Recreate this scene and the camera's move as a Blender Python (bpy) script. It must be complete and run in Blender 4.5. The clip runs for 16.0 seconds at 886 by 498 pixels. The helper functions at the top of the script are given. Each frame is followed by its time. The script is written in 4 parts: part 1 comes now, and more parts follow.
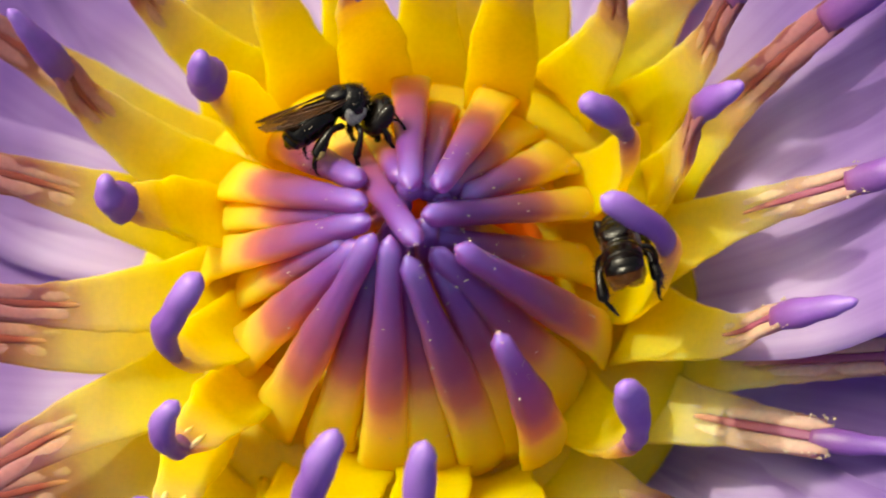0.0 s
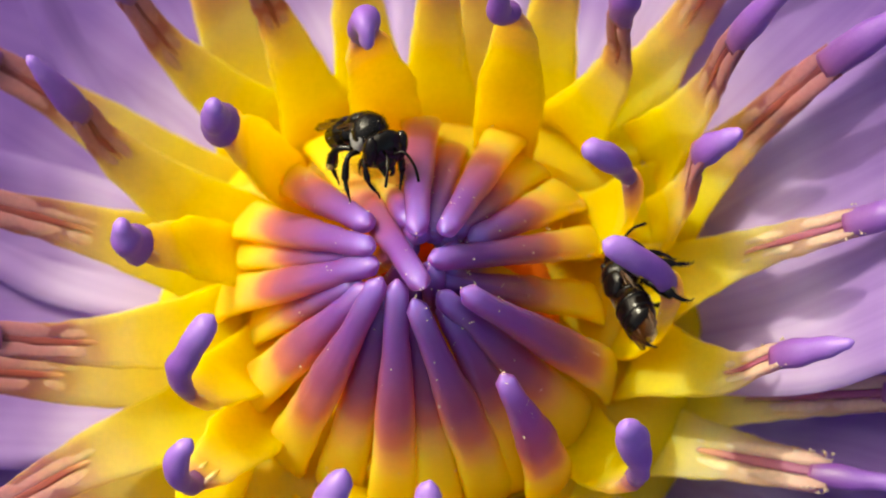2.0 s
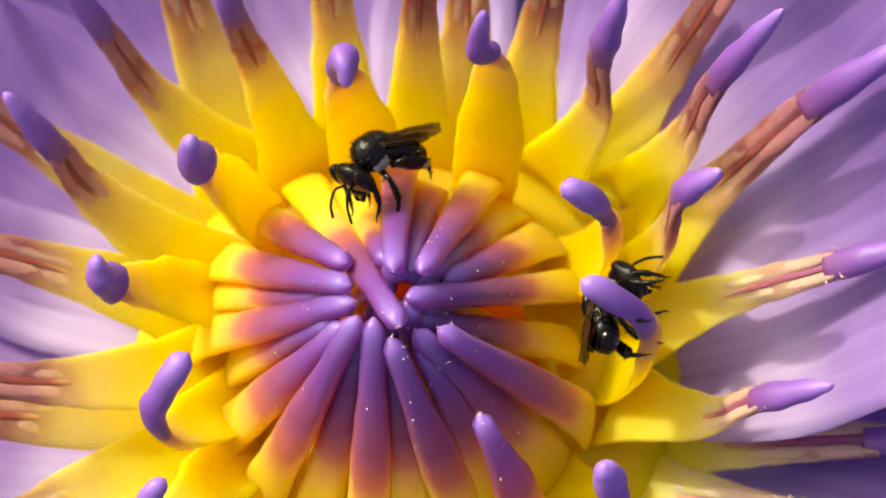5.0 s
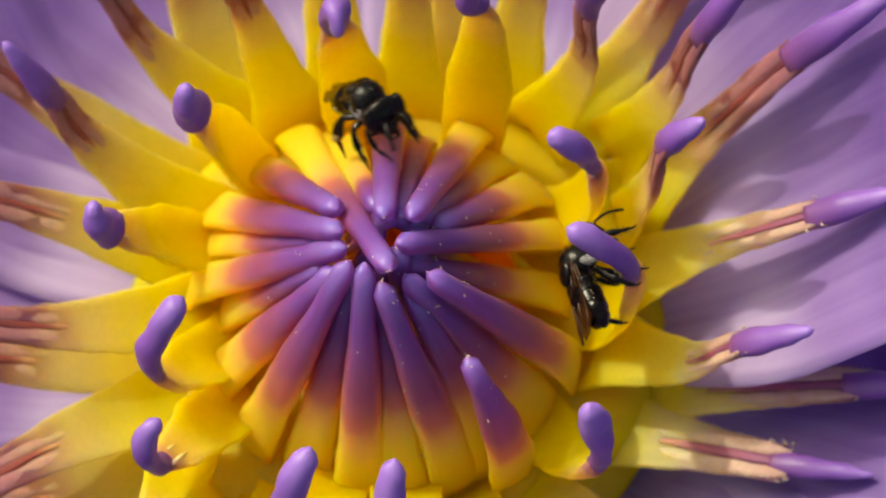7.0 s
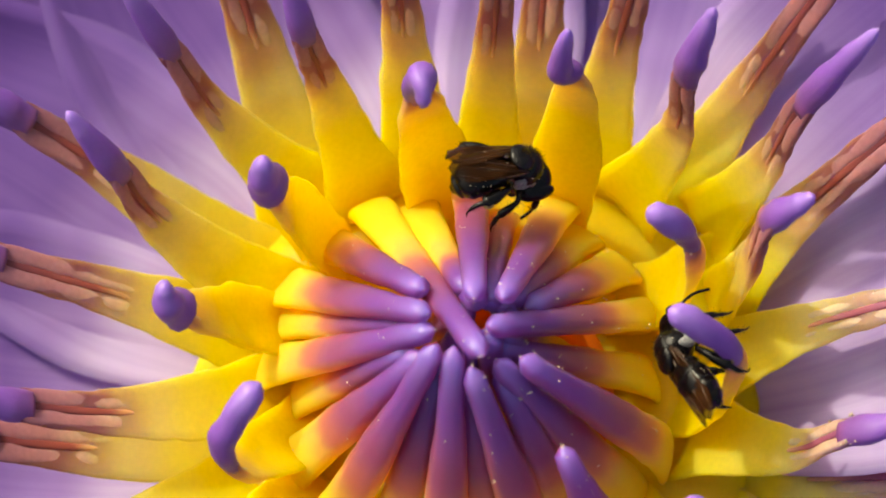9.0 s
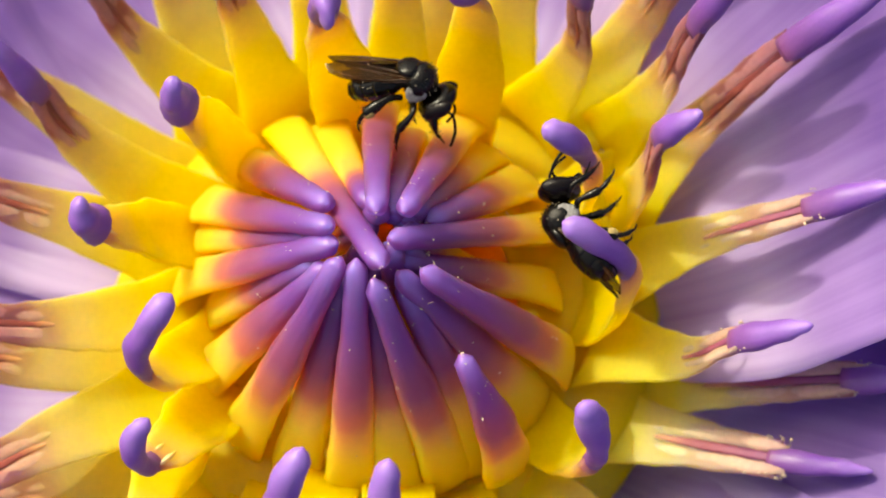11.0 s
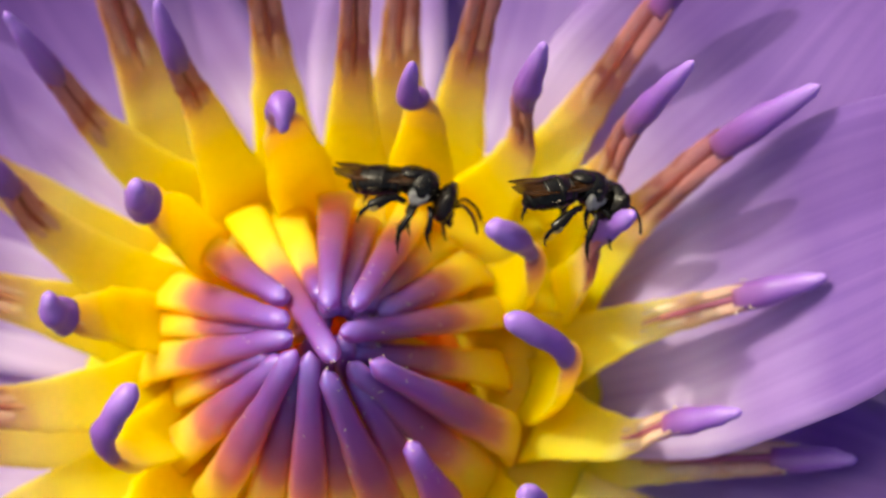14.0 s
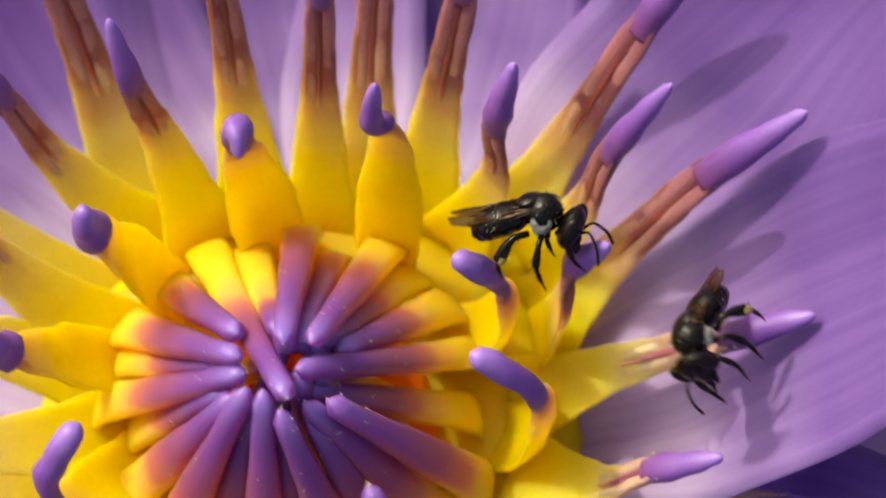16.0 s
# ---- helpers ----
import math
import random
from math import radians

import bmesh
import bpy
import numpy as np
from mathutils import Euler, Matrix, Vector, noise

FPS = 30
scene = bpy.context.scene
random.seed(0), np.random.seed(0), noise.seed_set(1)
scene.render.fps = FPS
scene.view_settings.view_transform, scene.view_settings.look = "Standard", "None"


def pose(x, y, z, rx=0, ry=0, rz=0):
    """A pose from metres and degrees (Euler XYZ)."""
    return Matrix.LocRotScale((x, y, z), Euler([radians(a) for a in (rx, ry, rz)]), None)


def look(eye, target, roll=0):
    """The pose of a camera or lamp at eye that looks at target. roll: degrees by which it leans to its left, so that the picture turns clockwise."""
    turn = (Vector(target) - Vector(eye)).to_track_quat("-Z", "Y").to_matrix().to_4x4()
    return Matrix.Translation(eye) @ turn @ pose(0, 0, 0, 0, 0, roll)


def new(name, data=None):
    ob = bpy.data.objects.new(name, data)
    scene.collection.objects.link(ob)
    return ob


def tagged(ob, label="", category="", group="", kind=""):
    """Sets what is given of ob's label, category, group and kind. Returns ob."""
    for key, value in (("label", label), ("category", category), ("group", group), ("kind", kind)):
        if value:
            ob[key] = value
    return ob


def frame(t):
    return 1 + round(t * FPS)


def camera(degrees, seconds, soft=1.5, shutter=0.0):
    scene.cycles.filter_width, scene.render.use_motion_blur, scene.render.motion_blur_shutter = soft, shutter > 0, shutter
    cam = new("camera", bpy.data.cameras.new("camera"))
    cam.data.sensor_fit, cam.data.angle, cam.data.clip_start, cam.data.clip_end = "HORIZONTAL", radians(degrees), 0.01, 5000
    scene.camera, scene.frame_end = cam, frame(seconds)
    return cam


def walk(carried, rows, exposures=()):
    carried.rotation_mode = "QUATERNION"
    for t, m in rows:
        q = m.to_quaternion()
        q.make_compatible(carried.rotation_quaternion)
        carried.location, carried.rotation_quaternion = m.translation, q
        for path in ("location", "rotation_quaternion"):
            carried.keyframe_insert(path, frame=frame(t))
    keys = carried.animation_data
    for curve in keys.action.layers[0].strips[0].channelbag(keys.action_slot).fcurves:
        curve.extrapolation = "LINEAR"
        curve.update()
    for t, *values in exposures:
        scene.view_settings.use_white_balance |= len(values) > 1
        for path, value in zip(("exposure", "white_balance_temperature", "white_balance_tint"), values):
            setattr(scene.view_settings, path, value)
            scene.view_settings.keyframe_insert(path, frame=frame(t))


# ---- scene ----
cam = camera(18.0, 16.0, soft=1.9, shutter=0.4)
# a close-up lens: sharp on the crown of the flower, soft behind it
cam.data.dof.use_dof = True
cam.data.dof.focus_distance = 0.0920
cam.data.dof.aperture_fstop = 66.0
PATH = [
    (0.0, pose(0.00002, -0.02931, 0.10026, 18.213, -0.195, -0.692)),
    (0.5, pose(-0.00152, -0.02937, 0.10069, 17.762, -0.050, -0.898)),
    (1.0, pose(-0.00026, -0.02820, 0.10349, 17.275, 0.415, -0.574)),
    (1.5, pose(0.00005, -0.02860, 0.10483, 17.476, 0.356, -0.557)),
    (2.0, pose(0.00113, -0.02787, 0.10326, 17.645, 0.574, -0.420)),
    (2.5, pose(0.00117, -0.02795, 0.10278, 18.259, 0.177, -0.598)),
    (3.0, pose(0.00077, -0.02779, 0.10135, 18.561, 0.211, -0.558)),
    (3.2, pose(0.00100, -0.02662, 0.09908, 18.631, 0.532, -0.498)),
    (5.3, pose(0.00167, -0.03004, 0.10227, 19.718, 0.119, -0.113)),
    (5.5, pose(0.00184, -0.03045, 0.10222, 19.791, -0.082, -0.209)),
    (6.0, pose(0.00232, -0.03111, 0.10310, 19.544, 0.096, -0.052)),
    (6.5, pose(0.00226, -0.03224, 0.10430, 19.458, -0.254, -0.109)),
    (7.0, pose(0.00156, -0.03088, 0.10379, 19.000, -0.000, 0.000)),
    (7.5, pose(0.00190, -0.02992, 0.10215, 18.857, 0.556, 0.214)),
    (8.0, pose(0.00097, -0.02883, 0.10059, 19.256, 0.112, 0.153)),
    (8.5, pose(0.00034, -0.02988, 0.09800, 20.383, 0.267, -0.080)),
    (9.0, pose(-0.00192, -0.02823, 0.09905, 20.073, -0.358, -0.070)),
    (9.5, pose(0.00207, -0.02887, 0.09954, 20.190, -0.071, -0.034)),
    (10.0, pose(0.00107, -0.03074, 0.10147, 20.077, -1.026, -0.426)),
    (10.2, pose(0.00066, -0.03101, 0.10165, 19.748, -0.801, -0.433)),
    (12.3, pose(0.00080, -0.02737, 0.10359, 18.039, -0.373, -0.529)),
    (12.5, pose(0.00035, -0.02946, 0.10220, 19.251, -0.228, -0.634)),
    (13.0, pose(0.00110, -0.02543, 0.10309, 18.035, 0.213, -0.400)),
    (13.5, pose(0.00129, -0.02661, 0.10509, 18.180, -0.373, -0.341)),
    (14.0, pose(0.00244, -0.02747, 0.10890, 17.917, -0.528, -0.540)),
    (14.5, pose(0.00196, -0.02778, 0.10849, 18.238, -0.138, -0.716)),
    (15.0, pose(0.00212, -0.02587, 0.10591, 18.280, 0.243, -0.287)),
    (15.5, pose(0.00328, -0.02539, 0.10478, 18.982, 0.491, -0.088)),
    (16.0, pose(0.00590, -0.02748, 0.10312, 19.702, 0.645, 0.260)),
]
EXPOSURE = [(0, -0.10), (0.5, -0.08), (1, -0.16), (1.5, -0.04), (2, -0.05), (2.5, -0.08), (3, -0.05), (5.5, 0.1), (6, 0.05), (6.5, 0.28), (7, -0.4), (7.5, -0.27), (8, -0.30), (8.5, -0.05), (9, -0.09), (9.5, 0.0), (10, -0.05), (12.5, 0.22), (13, -0.12), (13.5, -0.03), (14, 0.0), (14.5, -0.08), (15, -0.07), (15.5, -0.14), (16, -0.18)]
walk(cam, PATH, exposures=[(t, 0.89 + e, 7400, -4) for t, e in EXPOSURE])

# ---- light: morning sun from the north-west, clear sky ----
SUN_FROM = Vector((-0.74, 0.58, 1.0)).normalized()
world = bpy.data.worlds.new("sky")
scene.world = world
world.use_nodes = True
wn = world.node_tree.nodes
sky = wn.new("ShaderNodeTexSky")
sky.sky_type = "NISHITA"
sky.sun_disc = False
sky.air_density = 0.7
sky.dust_density = 7.0
sky.ozone_density = 0.3
sky.sun_elevation = math.asin(SUN_FROM.z)
sky.sun_rotation = math.atan2(SUN_FROM.x, SUN_FROM.y)
wn["Background"].inputs["Strength"].default_value = 0.15
world.node_tree.links.new(sky.outputs["Color"], wn["Background"].inputs["Color"])
sun = new("sun", bpy.data.lights.new("sun", "SUN"))
sun.data.energy = 1.85
sun.data.angle = radians(0.8)
sun.data.color = (1.0, 0.95, 0.86)
sun.matrix_world = look(SUN_FROM, (0, 0, 0))

MM = 0.001


# ---- materials ----
def nodes_of(name):
    m = bpy.data.materials.new(name)
    m.use_nodes = True
    n, l = m.node_tree.nodes, m.node_tree.links
    return m, n, l, n["Principled BSDF"]


def put(l, socket, value):
    if hasattr(value, "is_linked"):
        l.new(value, socket)
    else:
        socket.default_value = value


def mix(n, l, fac, a, b, mode="MIX"):
    x = n.new("ShaderNodeMix")
    x.data_type, x.blend_type = "RGBA", mode
    put(l, x.inputs["Factor"], fac)
    put(l, x.inputs["A"], a)
    put(l, x.inputs["B"], b)
    return x.outputs["Result"]


def ramp(n, l, fac, stops, smooth="LINEAR"):
    r = n.new("ShaderNodeValToRGB")
    r.color_ramp.interpolation = smooth
    while len(r.color_ramp.elements) < len(stops):
        r.color_ramp.elements.new(0.5)
    for e, (p, c) in zip(r.color_ramp.elements, stops):
        e.position = p
        e.color = (*c, 1) if len(c) == 3 else c
    put(l, r.inputs["Fac"], fac)
    return r.outputs["Color"]


def grain(n, l, scale, detail=4, stretch=(1, 1, 1), coords="Object"):
    tc, mp, nz = n.new("ShaderNodeTexCoord"), n.new("ShaderNodeMapping"), n.new("ShaderNodeTexNoise")
    mp.inputs["Scale"].default_value = stretch
    l.new(tc.outputs[coords], mp.inputs["Vector"])
    l.new(mp.outputs["Vector"], nz.inputs["Vector"])
    nz.inputs["Scale"].default_value = scale
    nz.inputs["Detail"].default_value = detail
    return nz.outputs["Fac"]


def bump(n, l, bsdf, height, distance, strength=0.5):
    b = n.new("ShaderNodeBump")
    b.inputs["Strength"].default_value = strength
    b.inputs["Distance"].default_value = distance
    put(l, b.inputs["Height"], height)
    l.new(b.outputs["Normal"], bsdf.inputs["Normal"])


def along(n, l, wobble=0.05, scale=700):
    """How far up the organ a point lies (0 at its foot, 1 at its tip), with a ragged colour border."""
    uv, sep = n.new("ShaderNodeUVMap"), n.new("ShaderNodeSeparateXYZ")
    uv.uv_map = "length"
    l.new(uv.outputs["UV"], sep.inputs["Vector"])
    add = n.new("ShaderNodeMath")
    add.operation = "MULTIPLY_ADD"
    l.new(grain(n, l, scale, 5), add.inputs[0])
    add.inputs[1].default_value = wobble
    l.new(sep.outputs["Y"], add.inputs[2])
    off = n.new("ShaderNodeMath")
    off.operation = "SUBTRACT"
    l.new(add.outputs[0], off.inputs[0])
    off.inputs[1].default_value = wobble * 0.5
    return off.outputs[0], sep.outputs["X"]


def flesh(name, stops, rough=0.45, sss=0.25, radius=(1.0, 0.4, 0.2), scale=0.0005, wobble=0.05, vary=0.05, coat=0.0, through_light=0.0, glow=(1, 1, 1), margin=0.0, relief=0.15, inside=None):
    """Waxy plant tissue whose colour runs from foot to tip, the foot's colour reaching higher along the margins.
    inside: the colours of the light that has passed through it."""
    m, n, l, p = nodes_of(name)
    v, u = along(n, l, wobble)
    if margin:
        turn, wave, power, less = (n.new("ShaderNodeMath") for _ in range(4))
        turn.operation, wave.operation, power.operation, less.operation = "MULTIPLY", "COSINE", "POWER", "MULTIPLY_ADD"
        l.new(u, turn.inputs[0])
        turn.inputs[1].default_value = 4 * math.pi
        l.new(turn.outputs[0], wave.inputs[0])
        half = n.new("ShaderNodeMath")
        half.operation = "MULTIPLY_ADD"
        l.new(wave.outputs[0], half.inputs[0])
        half.inputs[1].default_value, half.inputs[2].default_value = 0.5, 0.5
        l.new(half.outputs[0], power.inputs[0])
        power.inputs[1].default_value = 2.0
        l.new(power.outputs[0], less.inputs[0])
        less.inputs[1].default_value = -margin
        l.new(v, less.inputs[2])
        v = less.outputs[0]
    col = ramp(n, l, v, stops, "EASE")
    fine = ramp(n, l, grain(n, l, 5200, 3), [(0.3, (1 - vary,) * 3), (0.7, (1 + vary * 0.3,) * 3)])
    broad = ramp(n, l, grain(n, l, 420, 3), [(0.3, (1 - vary,) * 3), (0.7, (1.0,) * 3)])
    col = mix(n, l, 1.0, mix(n, l, 1.0, col, fine, "MULTIPLY"), broad, "MULTIPLY")
    info = n.new("ShaderNodeObjectInfo")
    shade = ramp(n, l, info.outputs["Random"], [(0, (0.95, 0.93, 0.95)), (1, (1.0, 1.0, 1.0))])
    col = mix(n, l, 1.0, col, shade, "MULTIPLY")
    l.new(col, p.inputs["Base Color"])
    p.inputs["Roughness"].default_value = rough
    p.inputs["Subsurface Weight"].default_value = sss
    p.inputs["Subsurface Radius"].default_value = radius
    p.inputs["Subsurface Scale"].default_value = scale
    p.inputs["Coat Weight"].default_value = coat
    p.inputs["Coat Roughness"].default_value = 0.2
    bump(n, l, p, grain(n, l, 6500, 4, (1, 1, 1)), 0.00003, relief)
    if through_light:
        t, s = n.new("ShaderNodeBsdfTranslucent"), n.new("ShaderNodeMixShader")
        l.new(ramp(n, l, v, inside, "EASE") if inside else mix(n, l, 1.0, col, (*glow, 1), "MULTIPLY"), t.inputs["Color"])
        s.inputs[0].default_value = through_light
        l.new(p.outputs[0], s.inputs[1])
        l.new(t.outputs[0], s.inputs[2])
        l.new(s.outputs[0], n["Material Output"].inputs["Surface"])
    return m


YELLOW = (0.925, 0.835, 0.02)
GOLD = (0.93, 0.73, 0.010)
INNER = flesh("inner_stamen_skin", [(0.0, (0.93, 0.72, 0.010)), (0.33, (0.93, 0.79, 0.06)), (0.46, (0.91, 0.62, 0.14)), (0.55, (0.54, 0.18, 0.18)), (0.64, (0.36, 0.11, 0.26)), (0.84, (0.245, 0.09, 0.46)), (1.0, (0.34, 0.205, 0.72))],
              rough=0.34, sss=0.65, radius=(1.0, 0.38, 0.35), scale=0.0008, wobble=0.07, coat=0.2, through_light=0.48, margin=0.10,
              inside=[(0.0, (0.98, 0.76, 0.02)), (0.38, (0.98, 0.72, 0.08)), (0.52, (0.88, 0.38, 0.13)), (0.66, (0.56, 0.13, 0.20)), (0.85, (0.46, 0.13, 0.36)), (1.0, (0.45, 0.22, 0.62))])
FILAMENT = flesh("filament_skin", [(0.0, GOLD), (0.20, YELLOW), (0.32, (0.92, 0.815, 0.08)), (0.44, (0.89, 0.74, 0.20)), (0.54, (0.76, 0.50, 0.25)), (0.68, (0.40, 0.15, 0.18)), (1.0, (0.26, 0.07, 0.13))],
                 rough=0.5, sss=1.0, radius=(1.0, 0.85, 0.15), scale=0.0014, wobble=0.06, through_light=0.57, glow=(1.0, 0.88, 0.6))
PALE = flesh("pale_filament_skin", [(0.0, (0.91, 0.76, 0.03)), (0.25, (0.90, 0.76, 0.09)), (0.40, (0.84, 0.69, 0.22)), (0.52, (0.68, 0.43, 0.22)), (0.68, (0.40, 0.15, 0.14)), (1.0, (0.30, 0.08, 0.15))],
             rough=0.5, sss=1.0, radius=(1.0, 0.85, 0.15), scale=0.0014, wobble=0.06, through_light=0.56, glow=(1.0, 0.92, 0.7))
LEMON = flesh("lemon_filament_skin", [(0.0, (0.92, 0.74, 0.015)), (0.40, (0.93, 0.79, 0.07)), (0.55, (0.90, 0.76, 0.26)), (0.75, (0.66, 0.42, 0.30)), (1.0, (0.40, 0.16, 0.26))],
              rough=0.5, sss=1.0, radius=(1.0, 0.85, 0.15), scale=0.0014, wobble=0.06, through_light=0.5, glow=(1.0, 0.92, 0.6))
CURLED = flesh("curled_filament_skin", [(0.0, GOLD), (0.35, (0.93, 0.77, 0.012)), (0.62, (0.92, 0.79, 0.025)), (0.85, (0.90, 0.70, 0.14)), (0.93, (0.74, 0.44, 0.22)), (1.0, (0.46, 0.19, 0.24))],
               rough=0.5, sss=1.0, radius=(1.0, 0.85, 0.15), scale=0.0014, wobble=0.05, through_light=0.56, glow=(1.0, 0.86, 0.5))
TIP = flesh("appendage_skin", [(0.0, (0.20, 0.055, 0.20)), (0.15, (0.18, 0.06, 0.29)), (0.5, (0.20, 0.075, 0.39)), (1.0, (0.29, 0.155, 0.55))],
            rough=0.46, sss=0.5, radius=(0.7, 0.35, 0.8), wobble=0.08, coat=0.05, through_light=0.12, glow=(1.0, 0.6, 1.0), relief=0.45)
LOBE_PALE = flesh("pale_pollen_lobe_skin", [(0.0, (0.90, 0.76, 0.16)), (0.3, (0.84, 0.68, 0.34)), (0.7, (0.67, 0.44, 0.33)), (1.0, (0.52, 0.31, 0.28))], rough=0.55, sss=0.4, wobble=0.1, vary=0.12, through_light=0.25, glow=(1.0, 0.9, 0.7))
LOBE = flesh("pollen_lobe_skin", [(0.0, (0.90, 0.78, 0.12)), (0.26, (0.83, 0.64, 0.22)), (0.42, (0.66, 0.38, 0.25)), (0.62, (0.47, 0.195, 0.20)), (1.0, (0.35, 0.125, 0.185))], rough=0.55, sss=0.4, wobble=0.1, vary=0.12, through_light=0.25, glow=(1.0, 0.7, 0.7))
DISC = flesh("disc_skin", [(0.0, YELLOW), (0.8, YELLOW), (1.0, (0.92, 0.66, 0.008))], rough=0.5, sss=1.0, radius=(1.0, 0.85, 0.15), scale=0.0014, through_light=0.5)
CLAW = flesh("pale_lobe_skin", [(0.0, (0.92, 0.70, 0.10)), (0.6, (0.85, 0.66, 0.30)), (1.0, (0.70, 0.46, 0.34))], rough=0.5, sss=0.25, vary=0.1)
GROOVE = flesh("groove_skin", [(0.0, (0.88, 0.70, 0.12)), (0.2, (0.70, 0.38, 0.14)), (0.42, (0.24, 0.045, 0.03)), (1.0, (0.11, 0.012, 0.025))], rough=0.6, sss=0.2, wobble=0.1)
GROOVE_MAUVE = flesh("mauve_groove_skin", [(0.0, (0.88, 0.70, 0.12)), (0.25, (0.55, 0.26, 0.14)), (0.5, (0.27, 0.06, 0.09)), (1.0, (0.21, 0.05, 0.13))], rough=0.6, sss=0.2, wobble=0.1)
HEART = flesh("receptacle_skin", [(0.0, (0.88, 0.45, 0.01)), (0.7, (0.82, 0.22, 0.01)), (1.0, (0.62, 0.07, 0.01))], rough=0.55, sss=0.5)
GREEN = flesh("stem_skin", [(0.0, (0.10, 0.13, 0.03)), (1.0, (0.16, 0.12, 0.05))], rough=0.5, sss=0.1)


def petal_skin():
    m, n, l, p = nodes_of("petal_skin")
    v, u = along(n, l, 0.10, 160)
    col = ramp(n, l, v, [(0.0, (0.90, 0.85, 0.87)), (0.30, (0.80, 0.70, 0.90)), (0.41, (0.47, 0.31, 0.68)), (0.52, (0.28, 0.145, 0.51)), (0.72, (0.21, 0.085, 0.43)), (1.0, (0.18, 0.07, 0.40))], "EASE")
    # long fine veins
    uv, mp, nz = n.new("ShaderNodeUVMap"), n.new("ShaderNodeMapping"), n.new("ShaderNodeTexNoise")
    uv.uv_map = "length"
    mp.inputs["Scale"].default_value = (20, 1.3, 1)
    l.new(uv.outputs["UV"], mp.inputs["Vector"])
    l.new(mp.outputs["Vector"], nz.inputs["Vector"])
    nz.inputs["Scale"].default_value = 1.0
    nz.inputs["Detail"].default_value = 3
    veins = nz.outputs["Fac"]
    col = mix(n, l, 1.0, col, ramp(n, l, veins, [(0.32, (0.79, 0.71, 0.87)), (0.62, (1, 1, 1))]), "MULTIPLY")
    col = mix(n, l, 1.0, col, ramp(n, l, grain(n, l, 210, 4), [(0.3, (0.88, 0.84, 0.92)), (0.7, (1, 1, 1))]), "MULTIPLY")
    info = n.new("ShaderNodeObjectInfo")
    col = mix(n, l, 1.0, col, ramp(n, l, info.outputs["Random"], [(0, (0.90, 0.87, 0.95)), (1, (1, 1, 1))]), "MULTIPLY")
    l.new(col, p.inputs["Base Color"])
    p.inputs["Roughness"].default_value = 0.5
    p.inputs["Sheen Weight"].default_value = 0.3
    mixh = mix(n, l, 0.4, veins, grain(n, l, 2600, 3))
    bump(n, l, p, mixh, 0.00016, 0.3)
    t, s = n.new("ShaderNodeBsdfTranslucent"), n.new("ShaderNodeMixShader")
    l.new(mix(n, l, 1.0, col, (0.80, 0.50, 1.0, 1), "MULTIPLY"), t.inputs["Color"])
    s.inputs[0].default_value = 0.53
    l.new(p.outputs[0], s.inputs[1])
    l.new(t.outputs[0], s.inputs[2])
    l.new(s.outputs[0], n["Material Output"].inputs["Surface"])
    return m


PETAL = petal_skin()


def plain(name, colour, rough, vary=0.25, scale=9000, metal=0.0, coat=0.0, relief=0.00002, spec=0.5):
    m, n, l, p = nodes_of(name)
    g = grain(n, l, scale, 4)
    col = mix(n, l, 1.0, (*colour, 1), ramp(n, l, g, [(0.3, (1 - vary,) * 3), (0.7, (1 + vary * 0.4,) * 3)]), "MULTIPLY")
    l.new(col, p.inputs["Base Color"])
    p.inputs["Roughness"].default_value = rough
    p.inputs["Metallic"].default_value = metal
    p.inputs["Coat Weight"].default_value = coat
    p.inputs["Coat Roughness"].default_value = 0.12
    p.inputs["Specular IOR Level"].default_value = spec
    bump(n, l, p, g, relief, 0.6)
    return m


CHITIN = plain("black_chitin", (0.0035, 0.0022, 0.0014), 0.17, coat=0.0, spec=0.22, relief=0.00002)
CHITIN_ROUGH = plain("pitted_black_chitin", (0.0035, 0.0024, 0.0018), 0.17, scale=8000, coat=0.0, spec=0.26, relief=0.00006)
EYE = plain("compound_eye", (0.005, 0.003, 0.003), 0.15, scale=26000, spec=0.2)
HAIR = plain("pale_body_hair", (0.22, 0.21, 0.21), 0.85, scale=16000, vary=0.6, relief=0.00006)
POLLEN = plain("pollen", (0.27, 0.19, 0.06), 0.8, scale=20000)
VEIN = plain("wing_vein", (0.05, 0.022, 0.008), 0.3)
FUZZ = plain("dark_hair", (0.012, 0.008, 0.005), 0.5, spec=0.2)
FLAKE = plain("dry_papery_tissue", (0.62, 0.46, 0.34), 0.7, scale=14000, vary=0.35)
# pollen grains on the stamens; also the painted glints on the bees
SPECK = plain("pale_pollen_and_glint", (0.90, 0.72, 0.50), 0.6)


def wing_skin():
    m, n, l, p = nodes_of("wing_membrane")
    g = ramp(n, l, grain(n, l, 1500, 4), [(0.35, (0.020, 0.007, 0.002)), (0.7, (0.055, 0.019, 0.005))])
    l.new(g, p.inputs["Base Color"])
    p.inputs["Roughness"].default_value = 0.22
    p.inputs["Alpha"].default_value = 0.58
    p.inputs["Specular IOR Level"].default_value = 0.12
    p.inputs["Specular Tint"].default_value = (1.0, 0.9, 0.7, 1)
    return m


WING = wing_skin()


def water_skin():
    m, n, l, p = nodes_of("pond_water")
    l.new(ramp(n, l, grain(n, l, 3, 5), [(0.3, (0.010, 0.016, 0.010)), (0.7, (0.025, 0.032, 0.018))]), p.inputs["Base Color"])
    p.inputs["Roughness"].default_value = 0.08
    bump(n, l, p, grain(n, l, 14, 3), 0.004, 0.4)
    return m


WATER = water_skin()


